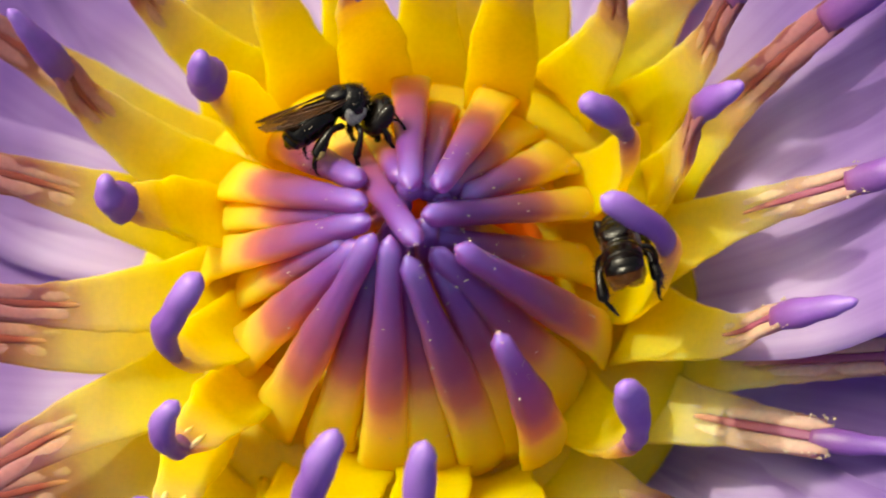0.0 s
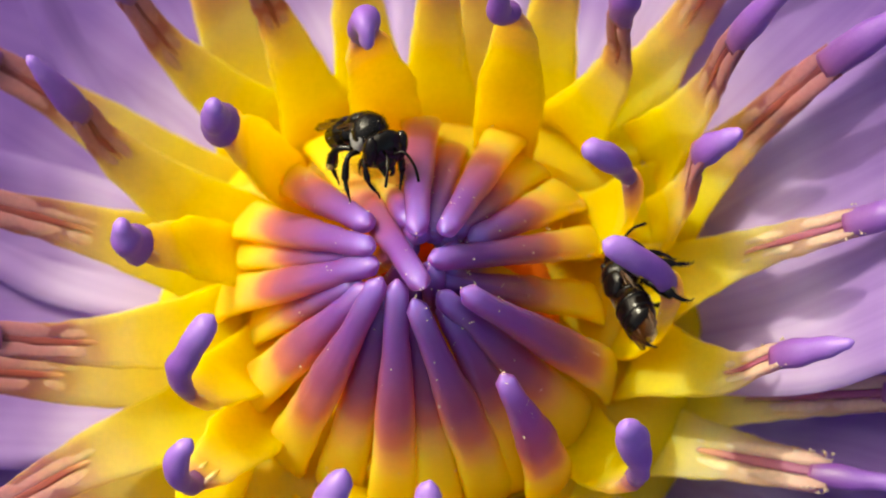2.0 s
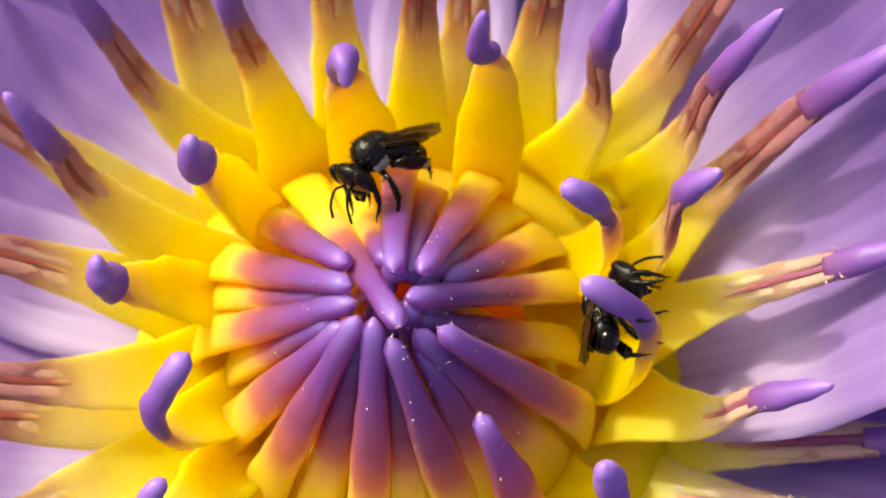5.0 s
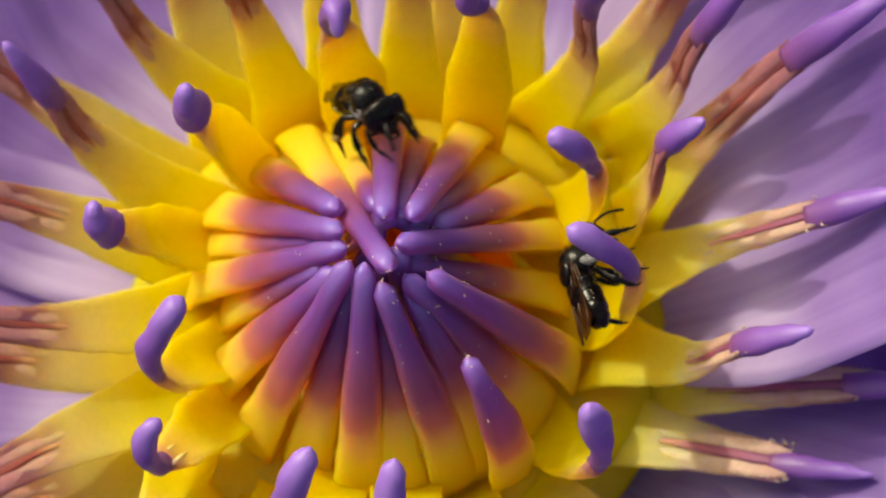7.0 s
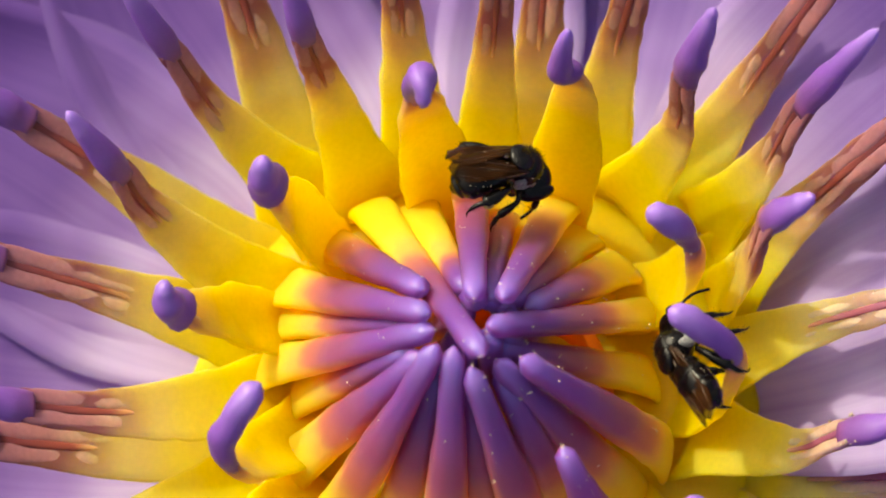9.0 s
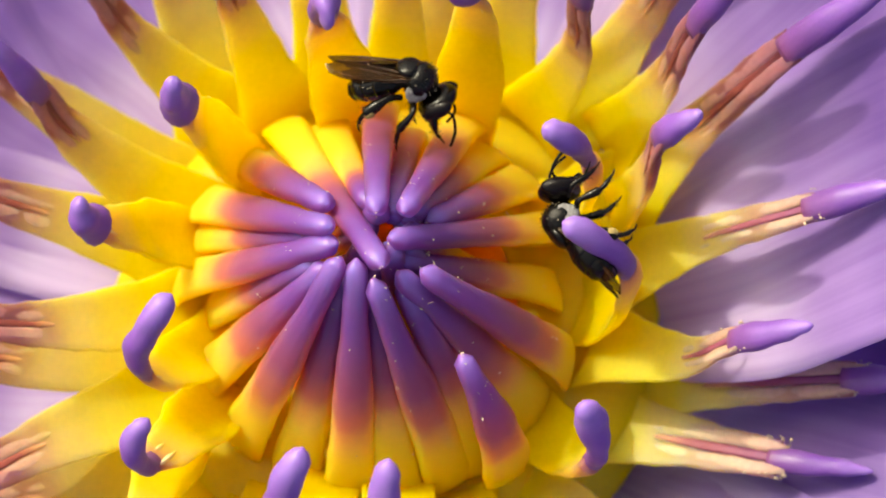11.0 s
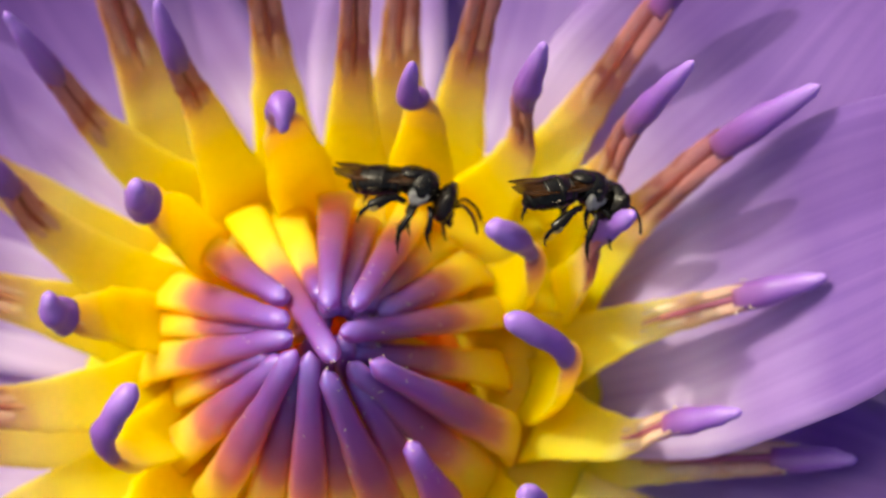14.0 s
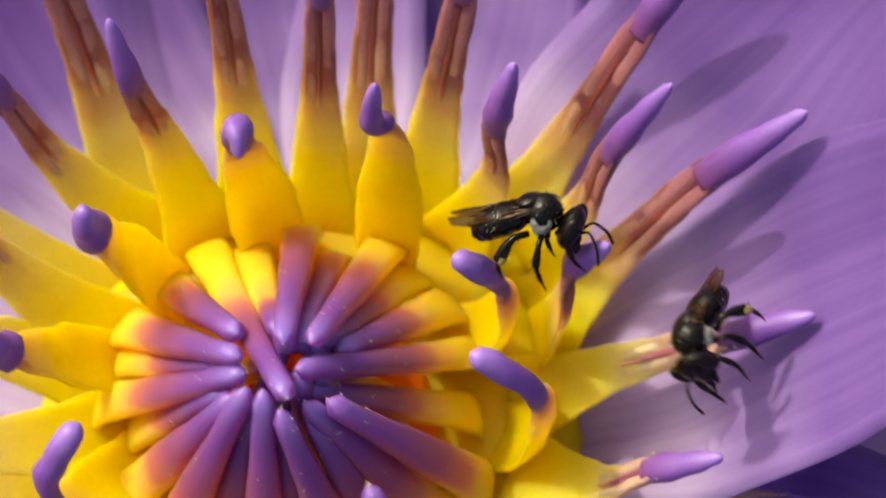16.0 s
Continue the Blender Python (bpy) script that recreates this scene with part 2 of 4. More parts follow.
# ---- building helpers ----
def part(name, bm, material, parent, label=""):
    me = bpy.data.meshes.new(name)
    bm.to_mesh(me)
    bm.free()
    me.materials.append(material)
    for f in me.polygons:
        f.use_smooth = True
    ob = new(name, me)
    ob.parent = parent
    if label:
        tagged(ob, label)
    return ob


def spline(pts, count):
    """Points along a smooth curve through pts, evenly spaced by length."""
    p = [Vector(q) for q in pts]
    p = [p[0] * 2 - p[1]] + p + [p[-1] * 2 - p[-2]]
    fine = []
    for i in range(1, len(p) - 2):
        a, b, c, d = p[i - 1:i + 3]
        for k in range(24):
            t = k / 24
            fine.append(0.5 * ((2 * b) + (c - a) * t + (2 * a - 5 * b + 4 * c - d) * t * t + (3 * b - a - 3 * c + d) * t ** 3))
    fine.append(p[-2])
    run = [0.0]
    for a, b in zip(fine, fine[1:]):
        run.append(run[-1] + (b - a).length)
    got, j = [], 0
    for k in range(count):
        want = run[-1] * k / (count - 1)
        while j < len(run) - 2 and run[j + 1] < want:
            j += 1
        f = (want - run[j]) / max(run[j + 1] - run[j], 1e-9)
        got.append(fine[j].lerp(fine[j + 1], f))
    return got, run[-1]


def lerp_at(stops, s, soft=True):
    for (a, x), (b, y) in zip(stops, stops[1:]):
        if s <= b:
            f = (s - a) / max(b - a, 1e-9)
            if soft:
                f = f * f * (3 - 2 * f)
            return x + (y - x) * f
    return stops[-1][1]


def sweep(bm, line, side, wide, high, ring=12, square=2.0, s0=0.0, s1=1.0, remap=None, cup=0.0, seed=0.0, lump=0.0):
    """A closed limb along line. wide and high give its half width and half thickness at 0..1; side is its sideways direction."""
    uvl = bm.loops.layers.uv.verify() if bm.loops.layers.uv else bm.loops.layers.uv.new("length")
    rows, n = [], len(line)
    for k, c in enumerate(line):
        s = k / (n - 1)
        tan = (line[min(k + 1, n - 1)] - line[max(k - 1, 0)]).normalized()
        x = (side - tan * side.dot(tan)).normalized()
        y = x.cross(tan)
        w, h = wide(s), high(s)
        r = []
        for j in range(ring):
            a = 2 * math.pi * j / ring
            ca, sa = math.cos(a), math.sin(a)
            e = 2.0 / square
            px_, py_ = math.copysign(abs(ca) ** e, ca) * w, math.copysign(abs(sa) ** e, sa) * h
            py_ += cup * w * (ca * ca - 0.5)
            q = c + x * px_ + y * py_
            if lump:
                q = q + (x * ca + y * sa) * lump * noise.noise(Vector((q.x * 1.3 + seed, q.y * 1.3, q.z * 1.3)))
            r.append(bm.verts.new(q * MM))
        rows.append((r, s))
    ends = [bm.verts.new(line[0] * MM), bm.verts.new(line[-1] * MM)]

    def tell(face, vals):
        for loop, (uu, ss) in zip(face.loops, vals):
            v = s0 + (s1 - s0) * ss
            loop[uvl].uv = (uu, remap(v) if remap else v)

    for (r, s), (q, z) in zip(rows, rows[1:]):
        for j in range(ring):
            k = (j + 1) % ring
            tell(bm.faces.new((r[j], r[k], q[k], q[j])), [(j / ring, s), ((j + 1) / ring, s), ((j + 1) / ring, z), (j / ring, z)])
    for j in range(ring):
        k = (j + 1) % ring
        tell(bm.faces.new((ends[0], rows[0][0][k], rows[0][0][j])), [(0, 0)] * 3)
        tell(bm.faces.new((ends[1], rows[-1][0][j], rows[-1][0][k])), [(0, 1)] * 3)
    bmesh.ops.recalc_face_normals(bm, faces=bm.faces)
    return bm


def side_of(pts):
    """The sideways direction of a stamen that stands out from the flower's axis."""
    d = Vector(pts[-1]) - Vector(pts[0])
    r = Vector((pts[1][0], pts[1][1], 0))
    d = Vector((d.x, d.y, 0))
    if d.length < 1.2:
        d = r
    if d.dot(r) < 0:
        d = -d
    return Vector((d.y, -d.x, 0)).normalized()


def piece(lo, hi, count, line):
    n = len(line) - 1
    got = []
    for k in range(count):
        x = (lo + (hi - lo) * k / (count - 1)) * n
        i = min(int(x), n - 1)
        got.append(line[i].lerp(line[i + 1], x - i))
    return got


# ---- the pond, far below the flower ----
bm = bmesh.new()
bmesh.ops.create_circle(bm, cap_ends=True, segments=64, radius=800)
water = part("water", bm, WATER, None)
water.location.z = -0.16
tagged(water, "dark still pond water under the flower", "water", kind="structure")

# ---- the water lily ----
lily = new("water_lily")
tagged(lily, "open lilac water lily with yellow, purple-tipped stamens", "flower")
bm = bmesh.new()
sweep(bm, spline([(0, 0, -165), (1.5, -2, -110), (-1, 1, -50), (0, 0, -1)], 24)[0], Vector((1, 0, 0)), lambda s: 3.6 + 0.8 * s, lambda s: 3.6 + 0.8 * s, 14)
part("stem", bm, GREEN, lily, "smooth green flower stalk")
bm = bmesh.new()
sweep(bm, spline([(0, 0, -2), (0, 0, 3), (0, 0, 7.5), (0, 0, 9.4), (0, 0, 10.4)], 16)[0], Vector((1, 0, 0)),
      lambda s: lerp_at([(0, 4.6), (0.35, 6.6), (0.75, 4.6), (1, 1.0)], s), lambda s: lerp_at([(0, 4.6), (0.35, 6.6), (0.75, 4.6), (1, 1.0)], s), 28)
part("receptacle", bm, HEART, lily, "orange-red domed flower centre")
bm = bmesh.new()
sweep(bm, spline([(0, 0, 1), (0, 0, 3.6), (0, 0, 6.2), (0, 0, 7.2)], 16)[0], Vector((1, 0, 0)),
      lambda s: lerp_at([(0, 6.0), (0.6, 10.2), (0.85, 9.4), (0.95, 8.2), (1, 6.0)], s), lambda s: lerp_at([(0, 6.0), (0.6, 10.2), (0.85, 9.4), (0.95, 8.2), (1, 6.0)], s), 40, lump=0.3)
part("stamen_disc", bm, DISC, lily, "fleshy golden disc at the feet of the stamens")
rnd = random.Random(4)


def petal(az, length, width, z0=1.0, rise=(0.03, 0.2), r0=5.0, twist=0.0, tip=1.0):
    """One petal, with thickness, that leaves the flower at azimuth az (degrees)."""
    bm = bmesh.new()
    uvl = bm.loops.layers.uv.new("length")
    nu, nv = 16, 34
    a = radians(az)
    out, across = Vector((math.cos(a), math.sin(a), 0)), Vector((-math.sin(a), math.cos(a), 0))
    seed = rnd.uniform(0, 50)
    sheets = []
    for layer in (0.0, -0.32):
        rows = []
        for i in range(nv + 1):
            s = i / nv
            half = width * 0.5 * lerp_at([(0, 0.45), (0.38, 0.98), (0.5, 1.0), (0.8, 0.62), (1.0, 0.03)], s)
            r = r0 + length * s
            z = z0 + length * (rise[0] * s + rise[1] * s * s)
            row = []
            for j in range(nu + 1):
                u = j / nu * 2 - 1
                edge = layer * (1 - 0.75 * u ** 6) * (1 - 0.7 * s ** 8)
                zz = z + edge + 0.16 * width * u * u * (0.5 + 0.5 * s) + twist * u * half * s
                zz += 0.5 * noise.noise(Vector((u * 1.7 + seed, s * 4.0, 0))) + 0.10 * noise.noise(Vector((u * 9 + seed, s * 2.5, 3)))
                p = out * r + across * (u * half + 0.35 * noise.noise(Vector((seed, s * 5, u)))) + Vector((0, 0, zz))
                row.append(bm.verts.new(p * MM))
            rows.append(row)
        sheets.append(rows)

    def quad(vs, uvs):
        f = bm.faces.new(vs)
        for loop, q in zip(f.loops, uvs):
            loop[uvl].uv = q

    for k, rows in enumerate(sheets):
        for i in range(nv):
            for j in range(nu):
                vs = [rows[i][j], rows[i + 1][j], rows[i + 1][j + 1], rows[i][j + 1]]
                us = [(j / nu, i / nv), (j / nu, (i + 1) / nv), ((j + 1) / nu, (i + 1) / nv), ((j + 1) / nu, i / nv)]
                quad(vs if k else vs[::-1], us if k else us[::-1])
    top, low = sheets
    rim = [(i, 0) for i in range(nv)] + [(nv, j) for j in range(nu)] + [(i, nu) for i in range(nv, 0, -1)] + [(0, j) for j in range(nu, 0, -1)]
    for (i, j), (k, m) in zip(rim, rim[1:] + rim[:1]):
        quad([top[i][j], top[k][m], low[k][m], low[i][j]], [(j / nu, i / nv), (m / nu, k / nv), (m / nu, k / nv), (j / nu, i / nv)])
    bmesh.ops.recalc_face_normals(bm, faces=bm.faces)
    return part("petal", bm, PETAL, lily, "lilac petal paling to white at its foot")


# -- petals: an inner whorl over an outer one
for az, long, wide in ((7.5, 24, 10.8), (35, 25, 12), (75, 25, 11), (98, 26, 12.5), (124, 25, 11.5), (150, 25, 12), (176, 24, 12), (201, 25, 12), (228, 25, 12), (256, 25, 12), (284, 25, 12), (312, 25, 12), (339, 24, 11.5)):
    petal(az, long, wide, 0.6 if az > 300 else 1.5 if az < 20 else 0.4 if az < 50 else 2.0, (0.85, 0.35) if az < 20 else (1.15, -0.32) if az < 50 else (0.14 + rnd.uniform(-0.03, 0.03), 0.12) if az < 270 else (0.55 + rnd.uniform(-0.03, 0.03), 0.16), 5.0, rnd.uniform(-0.1, 0.1))
for k in range(12):
    petal(21 + 30 * k + rnd.uniform(-4, 4), 34 + rnd.uniform(-2, 2), 17 + rnd.uniform(-1, 1), -2.2, (0.20, 0.14 + rnd.uniform(-0.03, 0.03)), 4.5, rnd.uniform(-0.1, 0.1))


dust = []


def inner_stamen(pts, width, tip_width, edge):
    """A stamen of the inner cone: broad yellow foot, round purple end."""
    line, _ = spline(pts, 30)
    w0, w1 = width * 0.5, tip_width * 0.5
    wide = lambda s: lerp_at([(0, w0 * 0.98), (0.12, w0 * 1.18), (0.45, w0 * 0.92), (0.90, w1), (0.97, w1 * 0.92), (0.992, w1 * 0.62), (1, w1 * 0.2)], s)
    high = lambda s: lerp_at([(0, w0 * 0.24), (0.14, w0 * 0.36), (0.45, w0 * 0.55), (0.90, w1 * 0.95), (0.97, w1 * 0.86), (0.992, w1 * 0.56), (1, w1 * 0.16)], s)
    e = 0.12 + edge * 0.88
    bm = bmesh.new()
    sweep(bm, line, side_of(pts), wide, high, 14, 2.3, remap=lambda s: 0.5 * s / e if s < e else 0.5 + 0.5 * (s - e) / (1 - e), seed=rnd.uniform(0, 40), lump=0.05)
    bm.normal_update()
    lit = [v.co.copy() + v.normal * 0.00002 for v in bm.verts if v.normal.z > 0.35]
    for q in rnd.sample(lit, 9 if pts[0][0] > 1 else 4):
        dust.append(q)
    return part("stamen", bm, INNER, lily, "inner stamen, yellow foot turning mauve and purple")


def curled_stamen(pts, width, nub, edge, drop=False, bulb=False, cap=False):
    """A broad yellow filament whose purple end curls back over it."""
    line, _ = spline(pts, 60)
    w0, w1, side = width * 0.5, nub * 0.5, side_of(pts[:3])
    seed = rnd.uniform(0, 40)
    bm = bmesh.new()
    sweep(bm, piece(0, edge + 0.03, 30, line), side, lambda s: lerp_at([(0, w0), (0.45, w0 * 1.05), (0.8, w0 * 0.7), (1, w1 * 0.85)], s),
          lambda s: lerp_at([(0, 0.26), (0.6, 0.22), (1, w1 * 0.55)], s), 14, 2.3, cup=0.3, seed=seed, lump=0.12)
    body = part("stamen", bm, CURLED, lily, "broad golden stamen with an end curled inwards")
    bm = bmesh.new()
    sweep(bm, piece(edge, 1, 24, line), side, lambda s: lerp_at([(0, w1 * 0.9), (0.3, w1 * 1.12), (0.65, w1 * 0.9), (0.9, w1 * 0.45), (0.98, w1 * 0.22), (1, w1 * 0.08)] if drop else [(0, w1 * 0.7), (0.14, w1 * 1.3), (0.5, w1 * 0.95), (0.85, w1 * 0.6), (0.96, w1 * 0.4), (1, w1 * 0.1)] if cap else [(0, w1 * 0.5), (0.3, w1 * 0.62), (0.7, w1 * 1.08), (0.9, w1 * 0.85), (0.98, w1 * 0.45), (1, w1 * 0.1)] if bulb else [(0, w1 * 0.9), (0.25, w1 * 0.95), (0.75, w1 * 1.0), (0.92, w1 * 0.8), (0.98, w1 * 0.45), (1, w1 * 0.1)], s),
          lambda s: lerp_at([(0, w1 * 0.6), (0.14, w1 * 1.1), (0.5, w1 * 0.85), (0.85, w1 * 0.55), (0.96, w1 * 0.36), (1, w1 * 0.1)] if cap else [(0, w1 * 0.62), (0.3, w1 * 0.75), (0.75, w1 * 0.95), (0.92, w1 * 0.75), (0.98, w1 * 0.42), (1, w1 * 0.1)], s), 14, 2.0, seed=seed, lump=0.10)
    part("tip", bm, TIP, body, "rounded waxy purple tip")
    for sgn in (-1, 1):
        run = [p + side * sgn * w1 * 0.55 + Vector((0, 0, 0.12)) for p in piece(max(edge - 0.11, 0.1), edge + 0.02, 12, line)]
        bm = bmesh.new()
        sweep(bm, run, side, lambda s: w1 * lerp_at([(0, 0.05), (0.4, 0.24), (0.85, 0.24), (1, 0.1)], s), lambda s: w1 * lerp_at([(0, 0.1), (0.4, 0.3), (0.85, 0.3), (1, 0.1)], s), 8, 2.0)
        part("pollen_lobe", bm, CLAW, body, "pale cream pollen lobe")
    return body


def outer_stamen(pts, width, anther, pale=False, slim=1.0):
    """A spreading stamen: yellow foot, brown pollen lobes on both sides of a dark groove, long purple end."""
    line, total = spline(pts, 80)
    def frac(p):
        q = Vector(p)
        return min(range(80), key=lambda i: (line[i] - q).length) / 79
    a0, a1 = frac(pts[1]), frac(pts[2])
    w0, w1, side = width * 0.5, anther * 0.5, side_of(pts)
    seed = rnd.uniform(0, 40)
    e = a0
    bm = bmesh.new()
    sweep(bm, piece(0, a1 + 0.02, 40, line), side, lambda s: lerp_at([(0, w0 * 1.1), (0.001, w0 * 1.1), (0.5 * a0 / a1, w1 * 1.36 + (w0 * 1.1 - w1 * 1.36) * 0.36), (a0 / a1, w1 * 1.36), (0.35 + 0.65 * a0 / a1, w1 * 1.08), (1, w1 * 0.85)], s, False),
          lambda s: lerp_at([(0, 0.26), (0.4, 0.2), (1, 0.2)], s), 14, 2.3, remap=lambda s: 0.5 * s * a1 / e if s * a1 < e else 0.5 + 0.5 * (s * a1 - e) / (a1 - e), cup=0.24, seed=seed, lump=0.08)
    body = part("stamen", bm, LEMON if pale == 2 else PALE if pale else FILAMENT, lily, "pale lemon stamen of the back row, brown pollen lobes" if pale else "spreading stamen, yellow foot and brown pollen lobes")
    up = side.cross(line[-1] - line[0]).normalized()
    if up.z < 0:
        up = -up
    fat = 0.74 if pale == 2 else 1.0
    for sgn in (-1, 1):
        lo, hi = max(a0 - 0.15 + rnd.uniform(-0.02, 0.02), 0.03), min(a1 + rnd.uniform(0.03, 0.06), 0.97)
        run = [p + side * sgn * w1 * 0.52 + up * lerp_at([(0, -0.16), (0.45, 0.05), (1, 0.12)], k / 25) for k, p in enumerate(piece(lo, hi, 26, line))]
        bm = bmesh.new()
        sweep(bm, run, side, lambda s: w1 * fat * lerp_at([(0, 0.12), (0.4, 0.38), (0.85, 0.44), (1, 0.16)], s), lambda s: lerp_at([(0, 0.03), (0.4, 0.09), (0.9, 0.11), (1, 0.05)], s), 10, 2.4, seed=seed + sgn, lump=0.05)
        lobe = part("pollen_lobe", bm, LOBE_PALE if pale == 2 else LOBE, body)
        if pale == 2:
            bm = bmesh.new()
            for k in range(20 if anther > 1.6 else 7):
                q = run[rnd.choice((15, 18, 20, 22, 23, 24, 24, 25, 25, 25))]
                q = q + side * sgn * w1 * fat * rnd.uniform(0.25, 0.42) + up * rnd.uniform(0.0, 0.14) + Vector((rnd.uniform(-0.1, 0.1), rnd.uniform(-0.1, 0.1), 0))
                made = bmesh.ops.create_icosphere(bm, subdivisions=1, radius=1.0)["verts"]
                size = (rnd.uniform(0.03, 0.08), rnd.uniform(0.02, 0.06), rnd.uniform(0.012, 0.03))
                turn = Euler((rnd.uniform(-1, 1), rnd.uniform(-1, 1), rnd.uniform(0, 6))).to_matrix()
                for v in made:
                    v.co = (q + turn @ Vector([a * b * rnd.uniform(0.7, 1.3) for a, b in zip(v.co, size)])) * MM
            tagged(part("torn_edge", bm, FLAKE, lobe, "dry torn papery edge"), kind="stuff")
    bm = bmesh.new()
    sweep(bm, [p + up * lerp_at([(0, -0.12), (0.35, 0.11), (1, 0.15)], k / 23) for k, p in enumerate(piece(max(a0 - 0.08, 0.05), a1 + 0.01, 24, line))], side, lambda s: w1 * lerp_at([(0, 0.08), (0.3, 0.15), (0.6, 0.22), (1, 0.22)], s), lambda s: 0.05, 6, 2.0, seed=seed, lump=0.05)
    part("groove", bm, GROOVE_MAUVE if pale == 2 else GROOVE, body, "mauve furrow" if pale == 2 else "dark red furrow")
    bm = bmesh.new()
    sweep(bm, piece(a1 - 0.015, 1, 26, line), side, lambda s: w1 * slim * lerp_at([(0, 0.80), (0.3, 0.86), (0.7, 0.62), (0.92, 0.36), (0.98, 0.2), (1, 0.05)], s),
          lambda s: w1 * slim * lerp_at([(0, 0.5), (0.3, 0.66), (0.7, 0.52), (0.92, 0.32), (0.98, 0.18), (1, 0.05)], s), 14, 2.0, seed=seed, lump=0.05)
    part("tip", bm, TIP, body, "long waxy violet tip")
    return body


# -- inner stamens, leaning together over the middle
inner_stamen([(-3.99, 6.68, 6.85), (-3.77, 6.20, 8.80), (-2.46, 3.19, 12.24), (-1.14, 0.30, 15.17), (-0.14, -1.79, 17.10)], 1.37, 0.82, 0.45)
inner_stamen([(-0.37, 7.21, 7.25), (-0.37, 6.82, 9.20), (-0.37, 4.37, 12.17), (-0.38, 2.01, 14.76), (-0.39, 0.29, 16.50)], 1.26, 0.82, 0.12)
inner_stamen([(0.80, 6.38, 6.65), (0.76, 6.06, 8.60), (0.50, 4.06, 11.23), (0.23, 2.10, 13.63), (0.02, 0.65, 15.30)], 1.05, 0.82, 0.15)
inner_stamen([(2.80, 6.66, 7.05), (2.67, 6.30, 9.00), (1.90, 4.06, 11.97), (1.11, 1.90, 14.56), (0.49, 0.34, 16.30)], 1.40, 0.82, 0.35)
inner_stamen([(3.71, 5.65, 6.45), (3.54, 5.37, 8.40), (2.54, 3.64, 10.96), (1.49, 1.92, 13.37), (0.69, 0.64, 15.10)], 1.32, 0.82, 0.45)
inner_stamen([(5.09, 4.57, 6.25), (4.87, 4.34, 8.20), (3.62, 2.93, 10.77), (2.31, 1.57, 13.09), (1.29, 0.58, 14.70)], 1.49, 0.82, 0.45)
inner_stamen([(6.10, 2.64, 6.65), (5.76, 2.46, 8.60), (3.75, 1.25, 11.70), (1.64, 0.17, 14.44), (0.03, -0.58, 16.30)], 1.19, 0.82, 0.32)
inner_stamen([(5.98, 0.48, 6.05), (5.65, 0.40, 8.00), (3.73, -0.13, 10.76), (1.70, -0.59, 13.39), (0.13, -0.91, 15.30)], 1.40, 0.82, 0.40)
inner_stamen([(6.30, -2.31, 6.45), (6.00, -2.27, 8.40), (4.28, -2.17, 11.54), (2.46, -1.89, 14.27), (1.06, -1.57, 16.10)], 1.61, 0.82, 0.18)
inner_stamen([(5.17, -3.96, 6.05), (4.89, -3.82, 8.00), (3.30, -3.10, 10.89), (1.62, -2.23, 13.67), (0.30, -1.52, 15.70)], 1.75, 0.82, 0.32)
inner_stamen([(3.45, -5.77, 6.25), (3.27, -5.53, 8.20), (2.28, -4.29, 10.90), (1.22, -2.83, 13.37), (0.39, -1.62, 15.10)], 1.67, 0.82, 0.45)
inner_stamen([(2.13, -6.46, 6.45), (1.98, -6.20, 8.40), (1.12, -4.81, 11.44), (0.19, -3.16, 14.10), (-0.53, -1.78, 15.90)], 1.72, 0.82, 0.32)
inner_stamen([(0.23, -7.06, 6.25), (0.19, -6.76, 8.20), (-0.04, -5.13, 10.77), (-0.30, -3.24, 13.09), (-0.50, -1.69, 14.70)], 1.58, 0.82, 0.50)
inner_stamen([(-1.39, -6.96, 6.55), (-1.37, -6.63, 8.50), (-1.24, -4.91, 11.64), (-1.12, -2.88, 14.37), (-1.04, -1.19, 16.20)], 1.54, 0.82, 0.30)
inner_stamen([(-3.30, -6.11, 6.25), (-3.20, -5.84, 8.20), (-2.59, -4.43, 10.80), (-1.95, -2.78, 13.16), (-1.45, -1.42, 14.80)], 1.58, 0.82, 0.43)
inner_stamen([(-5.20, -5.11, 6.55), (-4.99, -4.89, 8.50), (-3.77, -3.76, 11.67), (-2.51, -2.37, 14.44), (-1.54, -1.19, 16.30)], 1.58, 0.82, 0.30)
inner_stamen([(-6.56, -2.89, 6.25), (-6.30, -2.79, 8.20), (-4.78, -2.34, 11.03), (-3.19, -1.76, 13.69), (-1.95, -1.25, 15.60)], 1.67, 0.82, 0.36)
inner_stamen([(-6.47, -0.43, 6.05), (-6.23, -0.45, 8.00), (-4.87, -0.69, 10.70), (-3.44, -0.82, 13.17), (-2.34, -0.85, 14.90)], 1.32, 0.82, 0.43)
inner_stamen([(-7.54, 0.67, 6.45), (-7.21, 0.59, 8.40), (-5.25, 0.04, 11.47), (-3.22, -0.38, 14.21), (-1.66, -0.63, 16.10)], 1.40, 0.82, 0.33)
inner_stamen([(-7.33, 2.44, 5.85), (-7.04, 2.30, 7.80), (-5.31, 1.42, 10.56), (-3.51, 0.61, 13.11), (-2.13, 0.05, 14.90)], 1.16, 0.82, 0.43)
inner_stamen([(-6.88, 3.60, 6.65), (-6.59, 3.39, 8.60), (-4.90, 2.02, 11.67), (-3.15, 0.75, 14.41), (-1.81, -0.14, 16.30)], 1.47, 0.82, 0.27)
inner_stamen([(-5.41, 5.28, 6.45), (-5.21, 5.04, 8.40), (-4.07, 3.51, 11.10), (-2.88, 2.05, 13.57), (-1.97, 0.98, 15.30)], 1.40, 0.82, 0.30)
